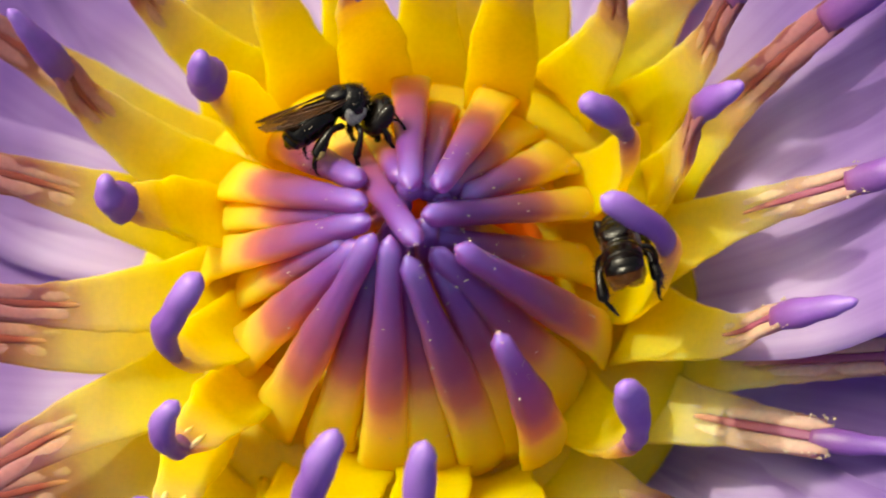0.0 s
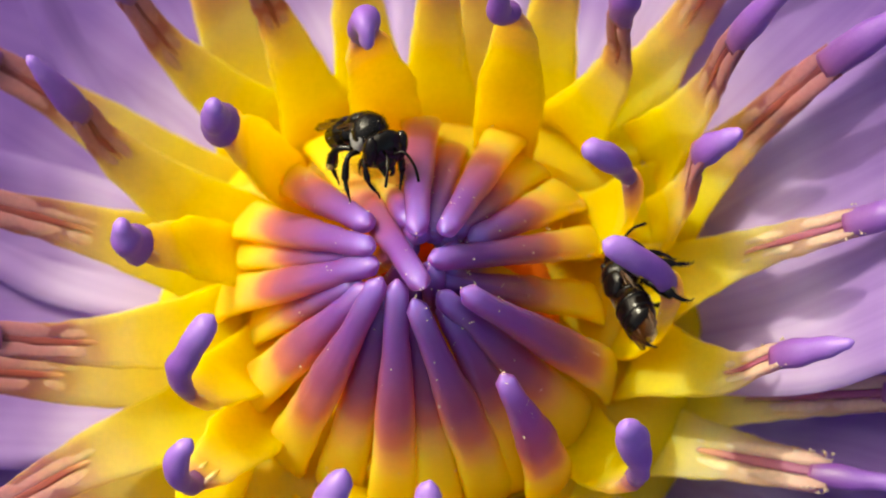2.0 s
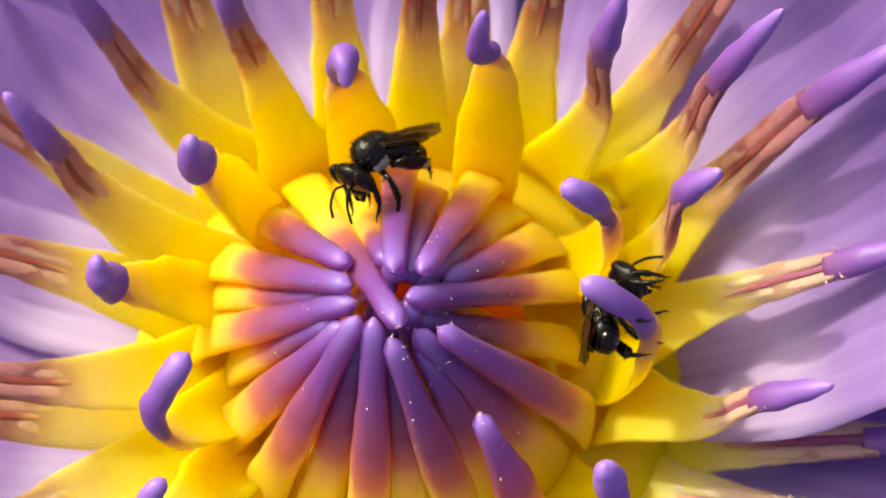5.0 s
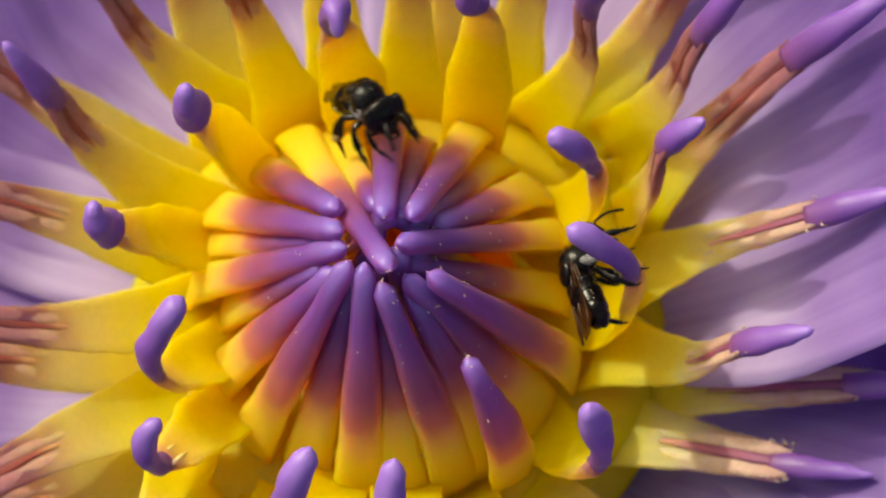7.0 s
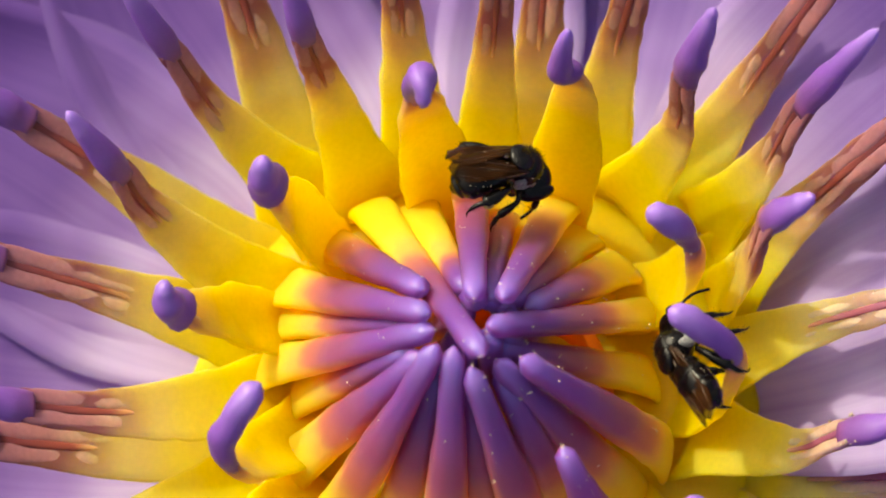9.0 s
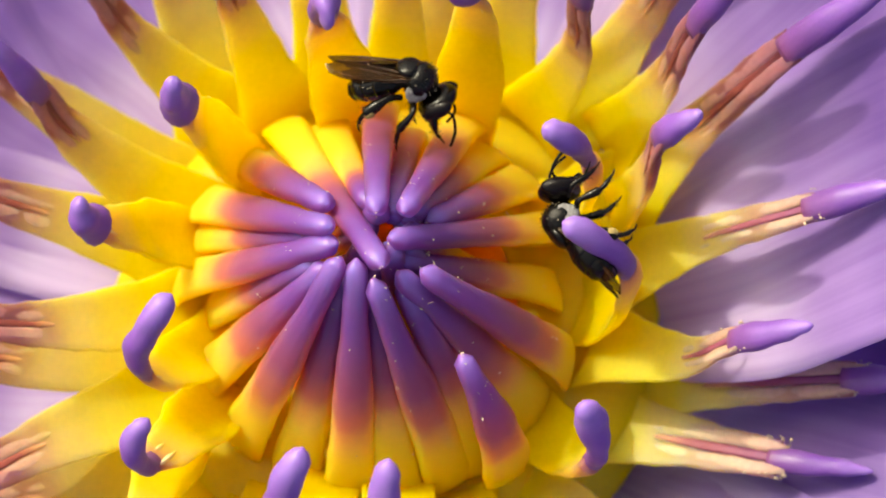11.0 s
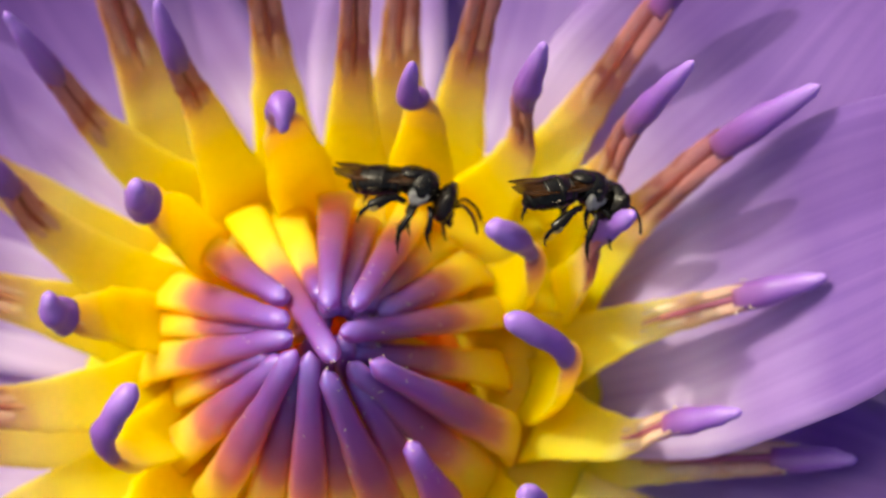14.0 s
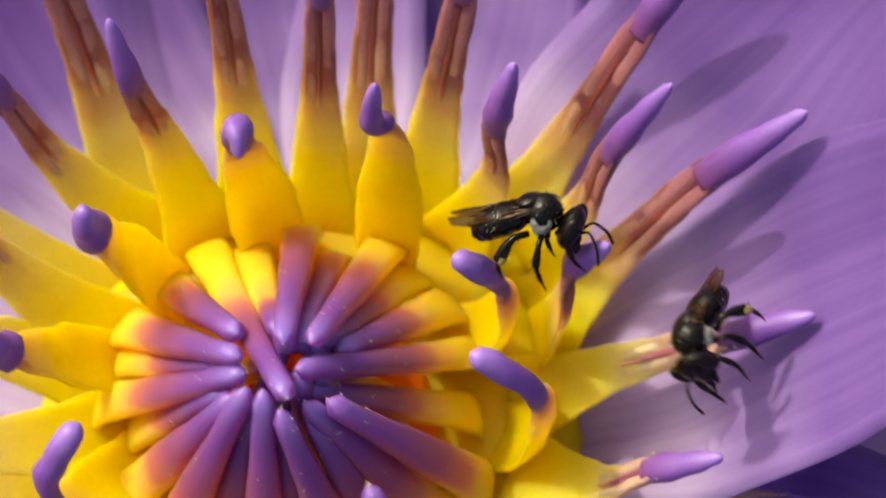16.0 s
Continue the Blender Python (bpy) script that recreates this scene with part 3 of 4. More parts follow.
inner_stamen([(-2.33, 6.60, 6.65), (-2.24, 6.28, 8.60), (-1.67, 4.32, 11.23), (-1.09, 2.40, 13.63), (-0.64, 0.98, 15.30)], 1.40, 0.82, 0.75)
inner_stamen([(3.96, -6.56, 8.20), (3.93, -6.11, 9.60), (3.40, -5.41, 12.20), (2.71, -4.60, 14.20), (2.33, -4.03, 14.80)], width=1.638, tip_width=0.78, edge=0.18)
# -- middle stamens with their tips curled inwards
curled_stamen([(-1.31, 6.36, 7.50), (-1.69, 7.08, 10.50), (-2.10, 7.77, 14.20), (-2.11, 7.70, 16.60), (-2.02, 7.14, 17.40), (-2.02, 6.58, 16.90)], width=2.56, nub=1.13, edge=0.7, drop=True)
curled_stamen([(-4.74, 4.71, 7.50), (-5.78, 4.89, 10.50), (-6.71, 4.76, 14.00), (-7.03, 4.58, 15.60), (-7.10, 4.54, 16.30), (-7.06, 4.76, 17.10)], width=2.56, nub=1.22, edge=0.77, cap=True)
curled_stamen([(-6.34, 2.30, 7.50), (-7.93, 1.68, 10.20), (-9.35, 1.12, 12.60), (-9.93, 0.90, 13.80), (-10.15, 0.88, 14.50), (-10.22, 1.24, 15.30)], width=2.56, nub=1.16, edge=0.77, cap=True)
curled_stamen([(-5.65, -0.93, 7.50), (-7.05, -2.73, 9.60), (-8.06, -3.79, 11.60), (-8.41, -3.51, 13.20), (-7.84, -2.78, 14.40), (-7.12, -2.00, 15.00)], width=2.32, nub=0.97, edge=0.6)
curled_stamen([(-5.40, -3.05, 7.50), (-6.79, -5.09, 9.60), (-8.04, -6.82, 11.40), (-8.47, -6.79, 12.80), (-8.27, -6.38, 13.60), (-7.87, -5.95, 14.00)], width=2.44, nub=0.9, edge=0.62)
curled_stamen([(-2.02, -6.32, 8.00), (-3.05, -8.39, 10.20), (-3.66, -9.50, 12.20), (-3.71, -9.26, 14.00), (-3.27, -8.55, 15.60), (-2.71, -7.58, 16.60)], width=2.44, nub=1.09, edge=0.5)
curled_stamen([(0.38, -6.56, 8.00), (0.02, -9.01, 10.20), (-0.16, -10.43, 12.40), (-0.25, -9.95, 14.40), (-0.17, -8.96, 15.60), (0.01, -7.99, 16.60)], width=2.44, nub=1.05, edge=0.5)
curled_stamen([(4.63, -3.48, 6.80), (5.86, -5.58, 8.40), (6.64, -6.56, 10.20), (6.93, -6.65, 12.40), (6.65, -6.03, 13.60), (6.37, -5.74, 14.80)], width=2.32, nub=1.05, edge=0.58, bulb=True)
curled_stamen([(5.11, 0.51, 6.00), (7.20, -0.37, 7.40), (8.12, -0.57, 10.20), (7.86, -0.78, 14.20), (6.86, -0.41, 15.60), (5.66, -0.02, 16.40)], width=2.68, nub=0.94, edge=0.7)
curled_stamen([(4.59, 3.35, 7.00), (6.17, 3.14, 8.80), (6.96, 3.09, 11.60), (6.50, 3.15, 14.40), (5.86, 3.14, 15.80), (5.11, 3.20, 16.60)], width=2.56, nub=0.97, edge=0.64, bulb=True)
curled_stamen([(2.62, 6.34, 7.50), (2.85, 7.10, 11.00), (3.02, 7.98, 14.40), (2.78, 8.13, 16.20), (2.38, 7.91, 16.80), (2.58, 8.42, 18.90)], width=2.32, nub=0.80, edge=0.73, cap=True)
curled_stamen([(-7.15, -4.72, 7.50), (-7.79, -6.97, 9.40), (-8.50, -9.06, 11.00), (-8.88, -9.74, 12.00), (-9.07, -9.50, 13.00), (-8.72, -9.09, 13.60)], width=2.19, nub=1.17, edge=0.6)
curled_stamen([(-3.88, -6.64, 7.00), (-4.31, -8.67, 9.00), (-4.62, -10.25, 11.00), (-4.70, -10.73, 12.40), (-4.63, -10.39, 13.40), (-4.57, -9.79, 14.00)], width=2.32, nub=0.97, edge=0.6)
curled_stamen([(2.34, -6.74, 7.00), (2.97, -8.79, 9.00), (3.21, -10.37, 11.00), (3.10, -10.66, 12.40), (2.88, -10.42, 13.40), (2.87, -9.76, 14.00)], width=2.32, nub=0.97, edge=0.6)
# -- outer stamens, spreading, with two pollen lobes and a long appendage
outer_stamen([(7.95, 3.19, 6.20), (8.82, 3.15, 11.60), (9.04, 3.18, 15.60), (10.19, 3.23, 17.80)], width=2.92, anther=1.25)
outer_stamen([(5.00, 6.77, 7.50), (6.53, 7.68, 12.00), (6.48, 8.03, 16.00), (7.13, 8.88, 19.50)], width=2.92, anther=1.05, slim=1.18)
outer_stamen([(7.80, 6.05, 7.00), (9.56, 6.86, 11.00), (10.37, 7.31, 15.40), (12.23, 8.18, 19.50)], width=2.92, anther=1.17)
outer_stamen([(7.13, -1.40, 7.30), (10.03, -2.80, 10.00), (11.64, -2.84, 12.20), (13.99, -2.90, 14.20)], width=3.22, anther=1.21, pale=2)
outer_stamen([(8.20, 4.03, 6.50), (10.52, 5.45, 9.50), (13.66, 7.00, 14.00), (16.82, 7.98, 17.60)], width=3.8, anther=1.4)
outer_stamen([(7.20, 0.80, 7.10), (10.66, 1.45, 9.90), (14.34, 1.67, 12.80), (17.16, 1.81, 14.90)], width=3.66, anther=1.29, pale=2)
outer_stamen([(7.28, -2.54, 5.00), (10.6, -2.96, 7.00), (15.83, -3.49, 9.60), (18.41, -3.92, 11.20)], width=3.95, anther=1.52, pale=2, slim=0.82)
outer_stamen([(6.44, -3.40, 5.00), (9.00, -4.55, 6.45), (13.20, -5.98, 8.45), (16.55, -6.70, 9.40)], width=4.39, anther=1.70, pale=2, slim=0.6)
outer_stamen([(5.96, 6.60, 6.00), (8.79, 9.65, 9.50), (11.61, 12.15, 15.00), (13.96, 13.93, 18.50)], width=3.51, anther=1.34)
outer_stamen([(3.87, 7.55, 6.50), (4.48, 10.53, 11.00), (5.42, 12.98, 16.00), (6.25, 15.41, 19.00)], width=3.22, anther=1.26)
outer_stamen([(0.21, 7.56, 6.50), (0.34, 10.25, 11.50), (0.57, 12.48, 16.50), (0.82, 14.19, 19.00)], width=3.22, anther=1.14)
outer_stamen([(-1.99, 7.57, 6.50), (-2.63, 11.21, 11.00), (-3.01, 14.10, 15.50), (-3.27, 15.94, 18.00)], width=3.51, anther=1.20)
outer_stamen([(-3.84, 6.97, 7.00), (-5.29, 9.52, 11.50), (-5.90, 10.12, 14.50), (-6.56, 11.61, 17.00)], width=3.22, anther=1.09)
outer_stamen([(-6.05, 7.03, 5.50), (-7.68, 11.60, 9.50), (-9.08, 15.01, 13.50), (-9.94, 16.71, 16.00)], width=3.66, anther=1.48, pale=1)
outer_stamen([(-5.28, 6.54, 7.00), (-8.87, 8.72, 10.80), (-10.41, 9.98, 13.60), (-12.03, 11.51, 16.20)], width=3.51, anther=1.11)
outer_stamen([(-6.39, 2.69, 7.00), (-10.92, 5.11, 10.60), (-12.05, 6.00, 12.60), (-13.60, 7.23, 15.00)], width=3.66, anther=1.21)
outer_stamen([(-6.96, 4.32, 5.50), (-12.18, 7.17, 8.60), (-15.59, 8.61, 11.00), (-17.70, 9.28, 13.00)], width=3.66, anther=1.44, pale=1)
outer_stamen([(-6.82, 1.98, 6.50), (-11.85, 2.64, 9.60), (-16.12, 3.15, 12.00), (-18.52, 3.55, 14.00)], width=3.66, anther=1.44)
outer_stamen([(-6.34, 0.04, 6.80), (-11.48, -1.38, 9.60), (-14.96, -1.70, 11.40), (-16.91, -1.74, 13.00)], width=3.36, anther=1.4)
outer_stamen([(-6.82, -1.37, 5.40), (-13.12, -2.03, 7.60), (-16.48, -2.19, 9.20), (-18.81, -2.28, 10.50)], width=3.36, anther=1.56, pale=1)
outer_stamen([(-6.32, -2.46, 6.20), (-11.83, -5.33, 8.60), (-15.19, -7.86, 10.20), (-16.60, -9.55, 11.50)], width=3.66, anther=1.52)
outer_stamen([(-7.10, -5.29, 5.00), (-12.05, -6.77, 6.80), (-16.07, -8.12, 8.20), (-18.08, -9.34, 9.50)], width=3.66, anther=1.56, pale=1)
outer_stamen([(1.97, 7.41, 5.60), (2.03, 11.51, 9.60), (2.38, 14.95, 13.50), (2.70, 16.86, 16.00)], width=3.36, anther=1.34, pale=1)
outer_stamen([(3.39, -5.70, 6.00), (6.68, -8.03, 8.00), (9.34, -9.36, 9.40), (11.74, -10.77, 10.50)], width=3.51, anther=1.4)
outer_stamen([(1.76, -7.18, 6.40), (3.87, -10.34, 9.00), (5.14, -13.00, 11.00), (6.07, -15.19, 12.00)], width=3.51, anther=1.48)
outer_stamen([(-0.78, -7.54, 6.40), (-0.66, -11.22, 9.00), (-0.55, -14.38, 11.00), (-0.51, -16.87, 12.00)], width=3.51, anther=1.48)
outer_stamen([(-3.90, -7.50, 6.40), (-5.35, -10.96, 9.00), (-6.37, -13.92, 11.00), (-7.20, -16.24, 12.00)], width=3.51, anther=1.48)
outer_stamen([(-5.85, -7.07, 6.40), (-8.36, -10.15, 9.00), (-10.39, -12.58, 11.00), (-12.24, -14.37, 12.00)], width=3.51, anther=1.48)
# -- the innermost, short and half hidden between the others
for k in range(9):
    a = radians(40 * k + rnd.uniform(-8, 8))
    c, n = math.cos(a), math.sin(a)
    top = 15.5 + rnd.uniform(-0.5, 0.5)
    inner_stamen([(3.4 * c, 3.4 * n, 8.6), (2.9 * c, 2.9 * n, 10.2), (1.9 * c, 1.9 * n, 12.4), (0.6 * c, 0.6 * n, top)], 1.2, 0.85, 0.6)

# -- loose pollen on the inner stamens
bm = bmesh.new()
for q in dust:
    for _ in range(rnd.choice((1, 1, 2, 3))):
        d = Vector((rnd.uniform(-1, 1), rnd.uniform(-1, 1), rnd.uniform(-0.2, 0.3))) * 0.00016
        made = bmesh.ops.create_icosphere(bm, subdivisions=1, radius=rnd.uniform(0.012, 0.032) * MM)["verts"]
        bmesh.ops.translate(bm, verts=made, vec=q + d * rnd.random())
tagged(part("pollen_grains", bm, SPECK, lily, "scattered pale pollen grains"), kind="stuff")

# ---- the bees ----
BEE = 1.02 * MM  # one unit of a bee


def ball(bm, centre, radii, turn=(0, 0, 0), sub=3, taper=0.0):
    made = bmesh.ops.create_icosphere(bm, subdivisions=sub, radius=1.0)["verts"]
    rot = Euler([radians(a) for a in turn]).to_matrix()
    for v in made:
        q = Vector(v.co)
        k = 1 + taper * q.x
        q = Vector((q.x * radii[0], q.y * radii[1] * k, q.z * radii[2] * k))
        v.co = (rot @ q + Vector(centre)) * BEE


def tube(bm, pts, radii, ring=8, count=16):
    pts = [Vector(p) * 1.02 for p in pts]
    radii = [(a, c * 1.02) for a, c in radii]
    line, _ = spline(pts, count)
    d = pts[-1] - pts[0]
    side = d.cross(Vector((0.2, 0.3, 1))).normalized()
    f = lambda s: lerp_at(radii, s)
    sweep(bm, line, side, f, f, ring, 2.0)


def bristles(name, parent, spots, length, seed, label):
    """Fine hairs that stand off the body; spots are (place, direction) pairs in millimetres."""
    r = random.Random(seed)
    verts, faces = [], []
    for c, d in spots:
        d = (d.normalized() + Vector((r.uniform(-0.5, 0.2), r.uniform(-0.4, 0.4), r.uniform(-0.4, 0.4)))).normalized()
        a = d.orthogonal().normalized()
        b = d.cross(a)
        k = len(verts)
        for q in (0, 2.1, 4.2):
            verts.append((c + (a * math.cos(q) + b * math.sin(q)) * 0.012) * BEE)
        verts.append((c + d * length * r.uniform(0.6, 1.3)) * BEE)
        faces += [(k, k + 1, k + 3), (k + 1, k + 2, k + 3), (k + 2, k, k + 3)]
    me = bpy.data.meshes.new(name)
    me.from_pydata(verts, [], faces)
    me.materials.append(FUZZ)
    ob = new(name, me)
    ob.parent = parent
    return tagged(ob, label, kind="stuff")


def limb(name, run, rad, parent, label, ring=8, count=22, foot=None, fuzz=0):
    """A jointed leg or feeler with its origin at the joint where it meets the body."""
    hip = Vector(run[0])
    pts = [Vector(p) - hip for p in run]
    rad = [(a, c * 0.95) for a, c in rad]
    bm = bmesh.new()
    tube(bm, pts, rad, ring, count)
    if foot:
        tube(bm, [pts[-1], pts[-1] + Vector(foot)], [(0, 0.04), (1, 0.015)], 5, 4)
    ob = part(name, bm, CHITIN, parent, label)
    ob.location = hip * BEE
    if fuzz:
        line, _ = spline(pts, fuzz)
        r = random.Random(fuzz)
        spots = []
        for k in range(6, fuzz - 1):
            d = Vector((r.uniform(-1, 1), r.uniform(-1, 1), r.uniform(-1, 1)))
            t = (line[k + 1] - line[k]).normalized()
            d = (d - t * d.dot(t)).normalized()
            spots.append((line[k] + d * lerp_at(rad, k / fuzz) * 0.9, d))
        bristles("bristles", ob, spots, 0.17, fuzz, "fine dark leg bristles")
    return ob


def bee(label):
    """A small stingless bee that looks along +x, its back up; origin in the thorax."""
    b = new("bee")
    tagged(b, label, "bee", group="bees on the flower")
    moving = []
    bm = bmesh.new()
    ball(bm, (0.06, 0, 0.08), (0.60, 0.64, 0.65), sub=4)
    ball(bm, (-0.42, 0, 0.48), (0.44, 0.50, 0.20), (0, -14, 0))
    thorax = part("thorax", bm, CHITIN_ROUGH, b, "pitted black thorax")
    r = random.Random(7)
    spots = []
    for _ in range(220):
        d = Vector((r.uniform(-1, 1), r.uniform(-1, 1), r.uniform(-0.3, 1))).normalized()
        spots.append((Vector((0.06 + d.x * 0.60, d.y * 0.63, 0.08 + d.z * 0.64)), d))
    bristles("body_hair", thorax, spots, 0.12, 3, "short dark body hair")
    # tiny pale beads imitate the bright glints on the shiny chitin
    bm = bmesh.new()
    for _ in range(60):
        d = Vector((r.uniform(-1, 1), r.uniform(-1, 1), r.uniform(-0.4, 1))).normalized()
        if r.random() < 0.5:
            q = Vector((0.06 + d.x * 0.61, d.y * 0.65, 0.08 + d.z * 0.66))
        else:
            q = Vector((-1.45 + d.x * 0.75, d.y * 0.70, -0.30 + 0.32 * d.x * 0.75 + d.z * 0.56))
        made = bmesh.ops.create_icosphere(bm, subdivisions=1, radius=r.uniform(0.007, 0.020) * BEE)["verts"]
        bmesh.ops.translate(bm, verts=made, vec=q * BEE)
    tagged(part("pollen_dust", bm, SPECK, b, "pale specks painted as glints on the black body"), kind="stuff")
    for s in (-1, 1):
        bm = bmesh.new()
        ball(bm, (0.04, s * 0.47, -0.14), (0.34, 0.155, 0.38), (0, 24, 0))
        for v in bm.verts:
            v.co += v.co.normalized() * BEE * (0.10 * noise.noise(v.co * 3000) + 0.04 * noise.noise(v.co * 15000))
        part("hair_patch", bm, HAIR, thorax, "patch of pale grey hair")
    bm = bmesh.new()
    ball(bm, (0.94, 0, -0.32), (0.40, 0.76, 0.72), (0, 18, 0), 4)
    ball(bm, (1.06, 0, -0.78), (0.22, 0.34, 0.34), (0, 24, 0))
    head = part("head", bm, CHITIN, b, "glossy black head")
    for s in (-1, 1):
        bm = bmesh.new()
        ball(bm, (1.00, s * 0.55, -0.30), (0.30, 0.26, 0.60), (0, 18, s * 14))
        part("eye", bm, EYE, head, "large dark compound eye")
        feeler = limb("antenna", [(1.28, s * 0.14, -0.42), (1.52, s * 0.30, -0.30), (1.70, s * 0.38, -0.36), (1.98, s * 0.52, -0.72), (2.12, s * 0.62, -1.20)], [(0, 0.055), (0.3, 0.045), (0.4, 0.055), (1, 0.055)], head, "thin elbowed antenna")
        moving.append((feeler, 9))
        bm = bmesh.new()
        tube(bm, [(1.10, s * 0.18, -0.94), (1.18, s * 0.14, -1.10), (1.14, s * 0.04, -1.2)], [(0, 0.11), (0.6, 0.08), (1, 0.03)], 6, 8)
        part("mandible", bm, CHITIN, head)
    bm = bmesh.new()
    ball(bm, (-0.62, 0, -0.06), (0.26, 0.30, 0.28))
    abdomen = part("abdomen", bm, CHITIN, b, "glossy black banded abdomen")
    spine, _ = spline([(-0.45, 0, -0.06), (-1.05, 0, -0.14), (-1.75, 0, -0.38), (-2.36, 0, -0.80)], 60)
    girth = [(0, 0.34), (0.18, 0.60), (0.42, 0.71), (0.7, 0.66), (0.88, 0.46), (1, 0.14)]
    for k in range(5):
        lo, hi = k / 5, min((k + 1) / 5 + 0.03, 1.0)
        bm = bmesh.new()
        size = lambda t: lerp_at(girth, lo + (hi - lo) * t) * (0.975 + 0.045 * t) * (1 if t < 0.97 else 0.985)
        sweep(bm, [p * 1.02 for p in piece(lo, hi, 9, spine)], Vector((0, 1, 0)), lambda t: size(t) * 1.02, lambda t: size(t) * 0.80, 20, 2.0)
        part("segment", bm, CHITIN, abdomen)
    for s in (-1, 1):
        for long, wide, drop, lab in ((3.00, 0.84, 0.54 + 0.03 * s, "smoky amber forewing"), (2.4, 0.66, 0.45 + 0.03 * s, "smoky amber hindwing")):
            bm = bmesh.new()
            grid = []
            shape = [(0, 0.12), (0.3, 0.62), (0.72, 1.0), (0.92, 0.72), (1, 0.08)]
            for k in range(15):
                t = k / 14
                half = wide * 0.5 * lerp_at(shape, t)
                cx, cy = -0.1 - long * t * 0.985, s * (0.42 - 0.24 * t)
                rowv = []
                for j in range(7):
                    u = j / 6 * 2 - 1
                    z = drop - 0.80 * t - 0.55 * max(0.0, abs(cy + u * half) - 0.25) + 0.03 * math.sin(9 * t + 3 * u)
                    rowv.append((bm.verts.new(Vector((cx + 0.05 * u, cy + u * half, z + 0.012)) * BEE), bm.verts.new(Vector((cx + 0.05 * u, cy + u * half, z - 0.012)) * BEE)))
                grid.append(rowv)
            for g, h in zip(grid, grid[1:]):
                for j in range(6):
                    bm.faces.new((g[j][0], g[j + 1][0], h[j + 1][0], h[j][0]))
                    bm.faces.new((g[j][1], h[j][1], h[j + 1][1], g[j + 1][1]))
            wing = part("wing", bm, WING, b, lab)
            for u0, u1 in ((-0.95, -0.8), (-0.35, 0.2), (0.3, 0.75)):
                bm = bmesh.new()
                run = []
                for t in (0, 0.3, 0.6, 0.92):
                    y = s * (0.42 - 0.24 * t) - s * (u0 + (u1 - u0) * t) * wide * 0.47 * lerp_at(shape, t)
                    run.append((-0.1 - long * t * 0.96, y, drop + 0.012 - 0.80 * t - 0.55 * max(0.0, abs(y) - 0.25)))
                tube(bm, run, [(0, 0.024), (1, 0.010)], 5, 8)
                part("vein", bm, VEIN, wing)
        for name, run, rad, fz in (
                ("front leg", [(0.52, s * 0.32, -0.42), (0.80, s * 0.70, -0.62), (0.95, s * 0.78, -1.25), (1.18, s * 0.62, -1.70)], [(0, 0.10), (0.35, 0.10), (0.5, 0.12), (0.62, 0.12), (0.68, 0.07), (0.8, 0.07), (1, 0.03)], 30),
                ("middle leg", [(0.06, s * 0.44, -0.50), (0.08, s * 0.90, -0.66), (-0.04, s * 1.0, -1.42), (0.16, s * 1.0, -2.05)], [(0, 0.11), (0.3, 0.10), (0.48, 0.14), (0.62, 0.15), (0.68, 0.08), (0.8, 0.09), (1, 0.03)], 36),
                ("hind leg", [(-0.38, s * 0.44, -0.50), (-0.82, s * 0.82, -0.46), (-1.38, s * 0.96, -1.06), (-1.54, s * 0.88, -1.40), (-1.54, s * 0.84, -1.74)], [(0, 0.12), (0.28, 0.13), (0.52, 0.22), (0.66, 0.23), (0.72, 0.09), (0.86, 0.085), (1, 0.03)], 44)):
            leg = limb("leg", run, rad, b, "bristly black " + name, foot=(0.10, 0.04 * s, -0.12), fuzz=fz)
            if name == "hind leg":
                bm = bmesh.new()
                ball(bm, (-0.92, s * 0.60, -0.52), (0.17, 0.13, 0.21), (0, 40, 0))
                for v in bm.verts:
                    v.co += v.co.normalized() * BEE * 0.05 * noise.noise(v.co * 9000)
                part("pollen_load", bm, POLLEN, leg, "clump of dull yellow pollen")
            moving.append((leg, 14))
    return b, moving


bee_on_crown, crown_limbs = bee("small glossy black stingless bee on the stamens")
bee_at_side, side_limbs = bee("small black stingless bee clinging to a curled stamen")


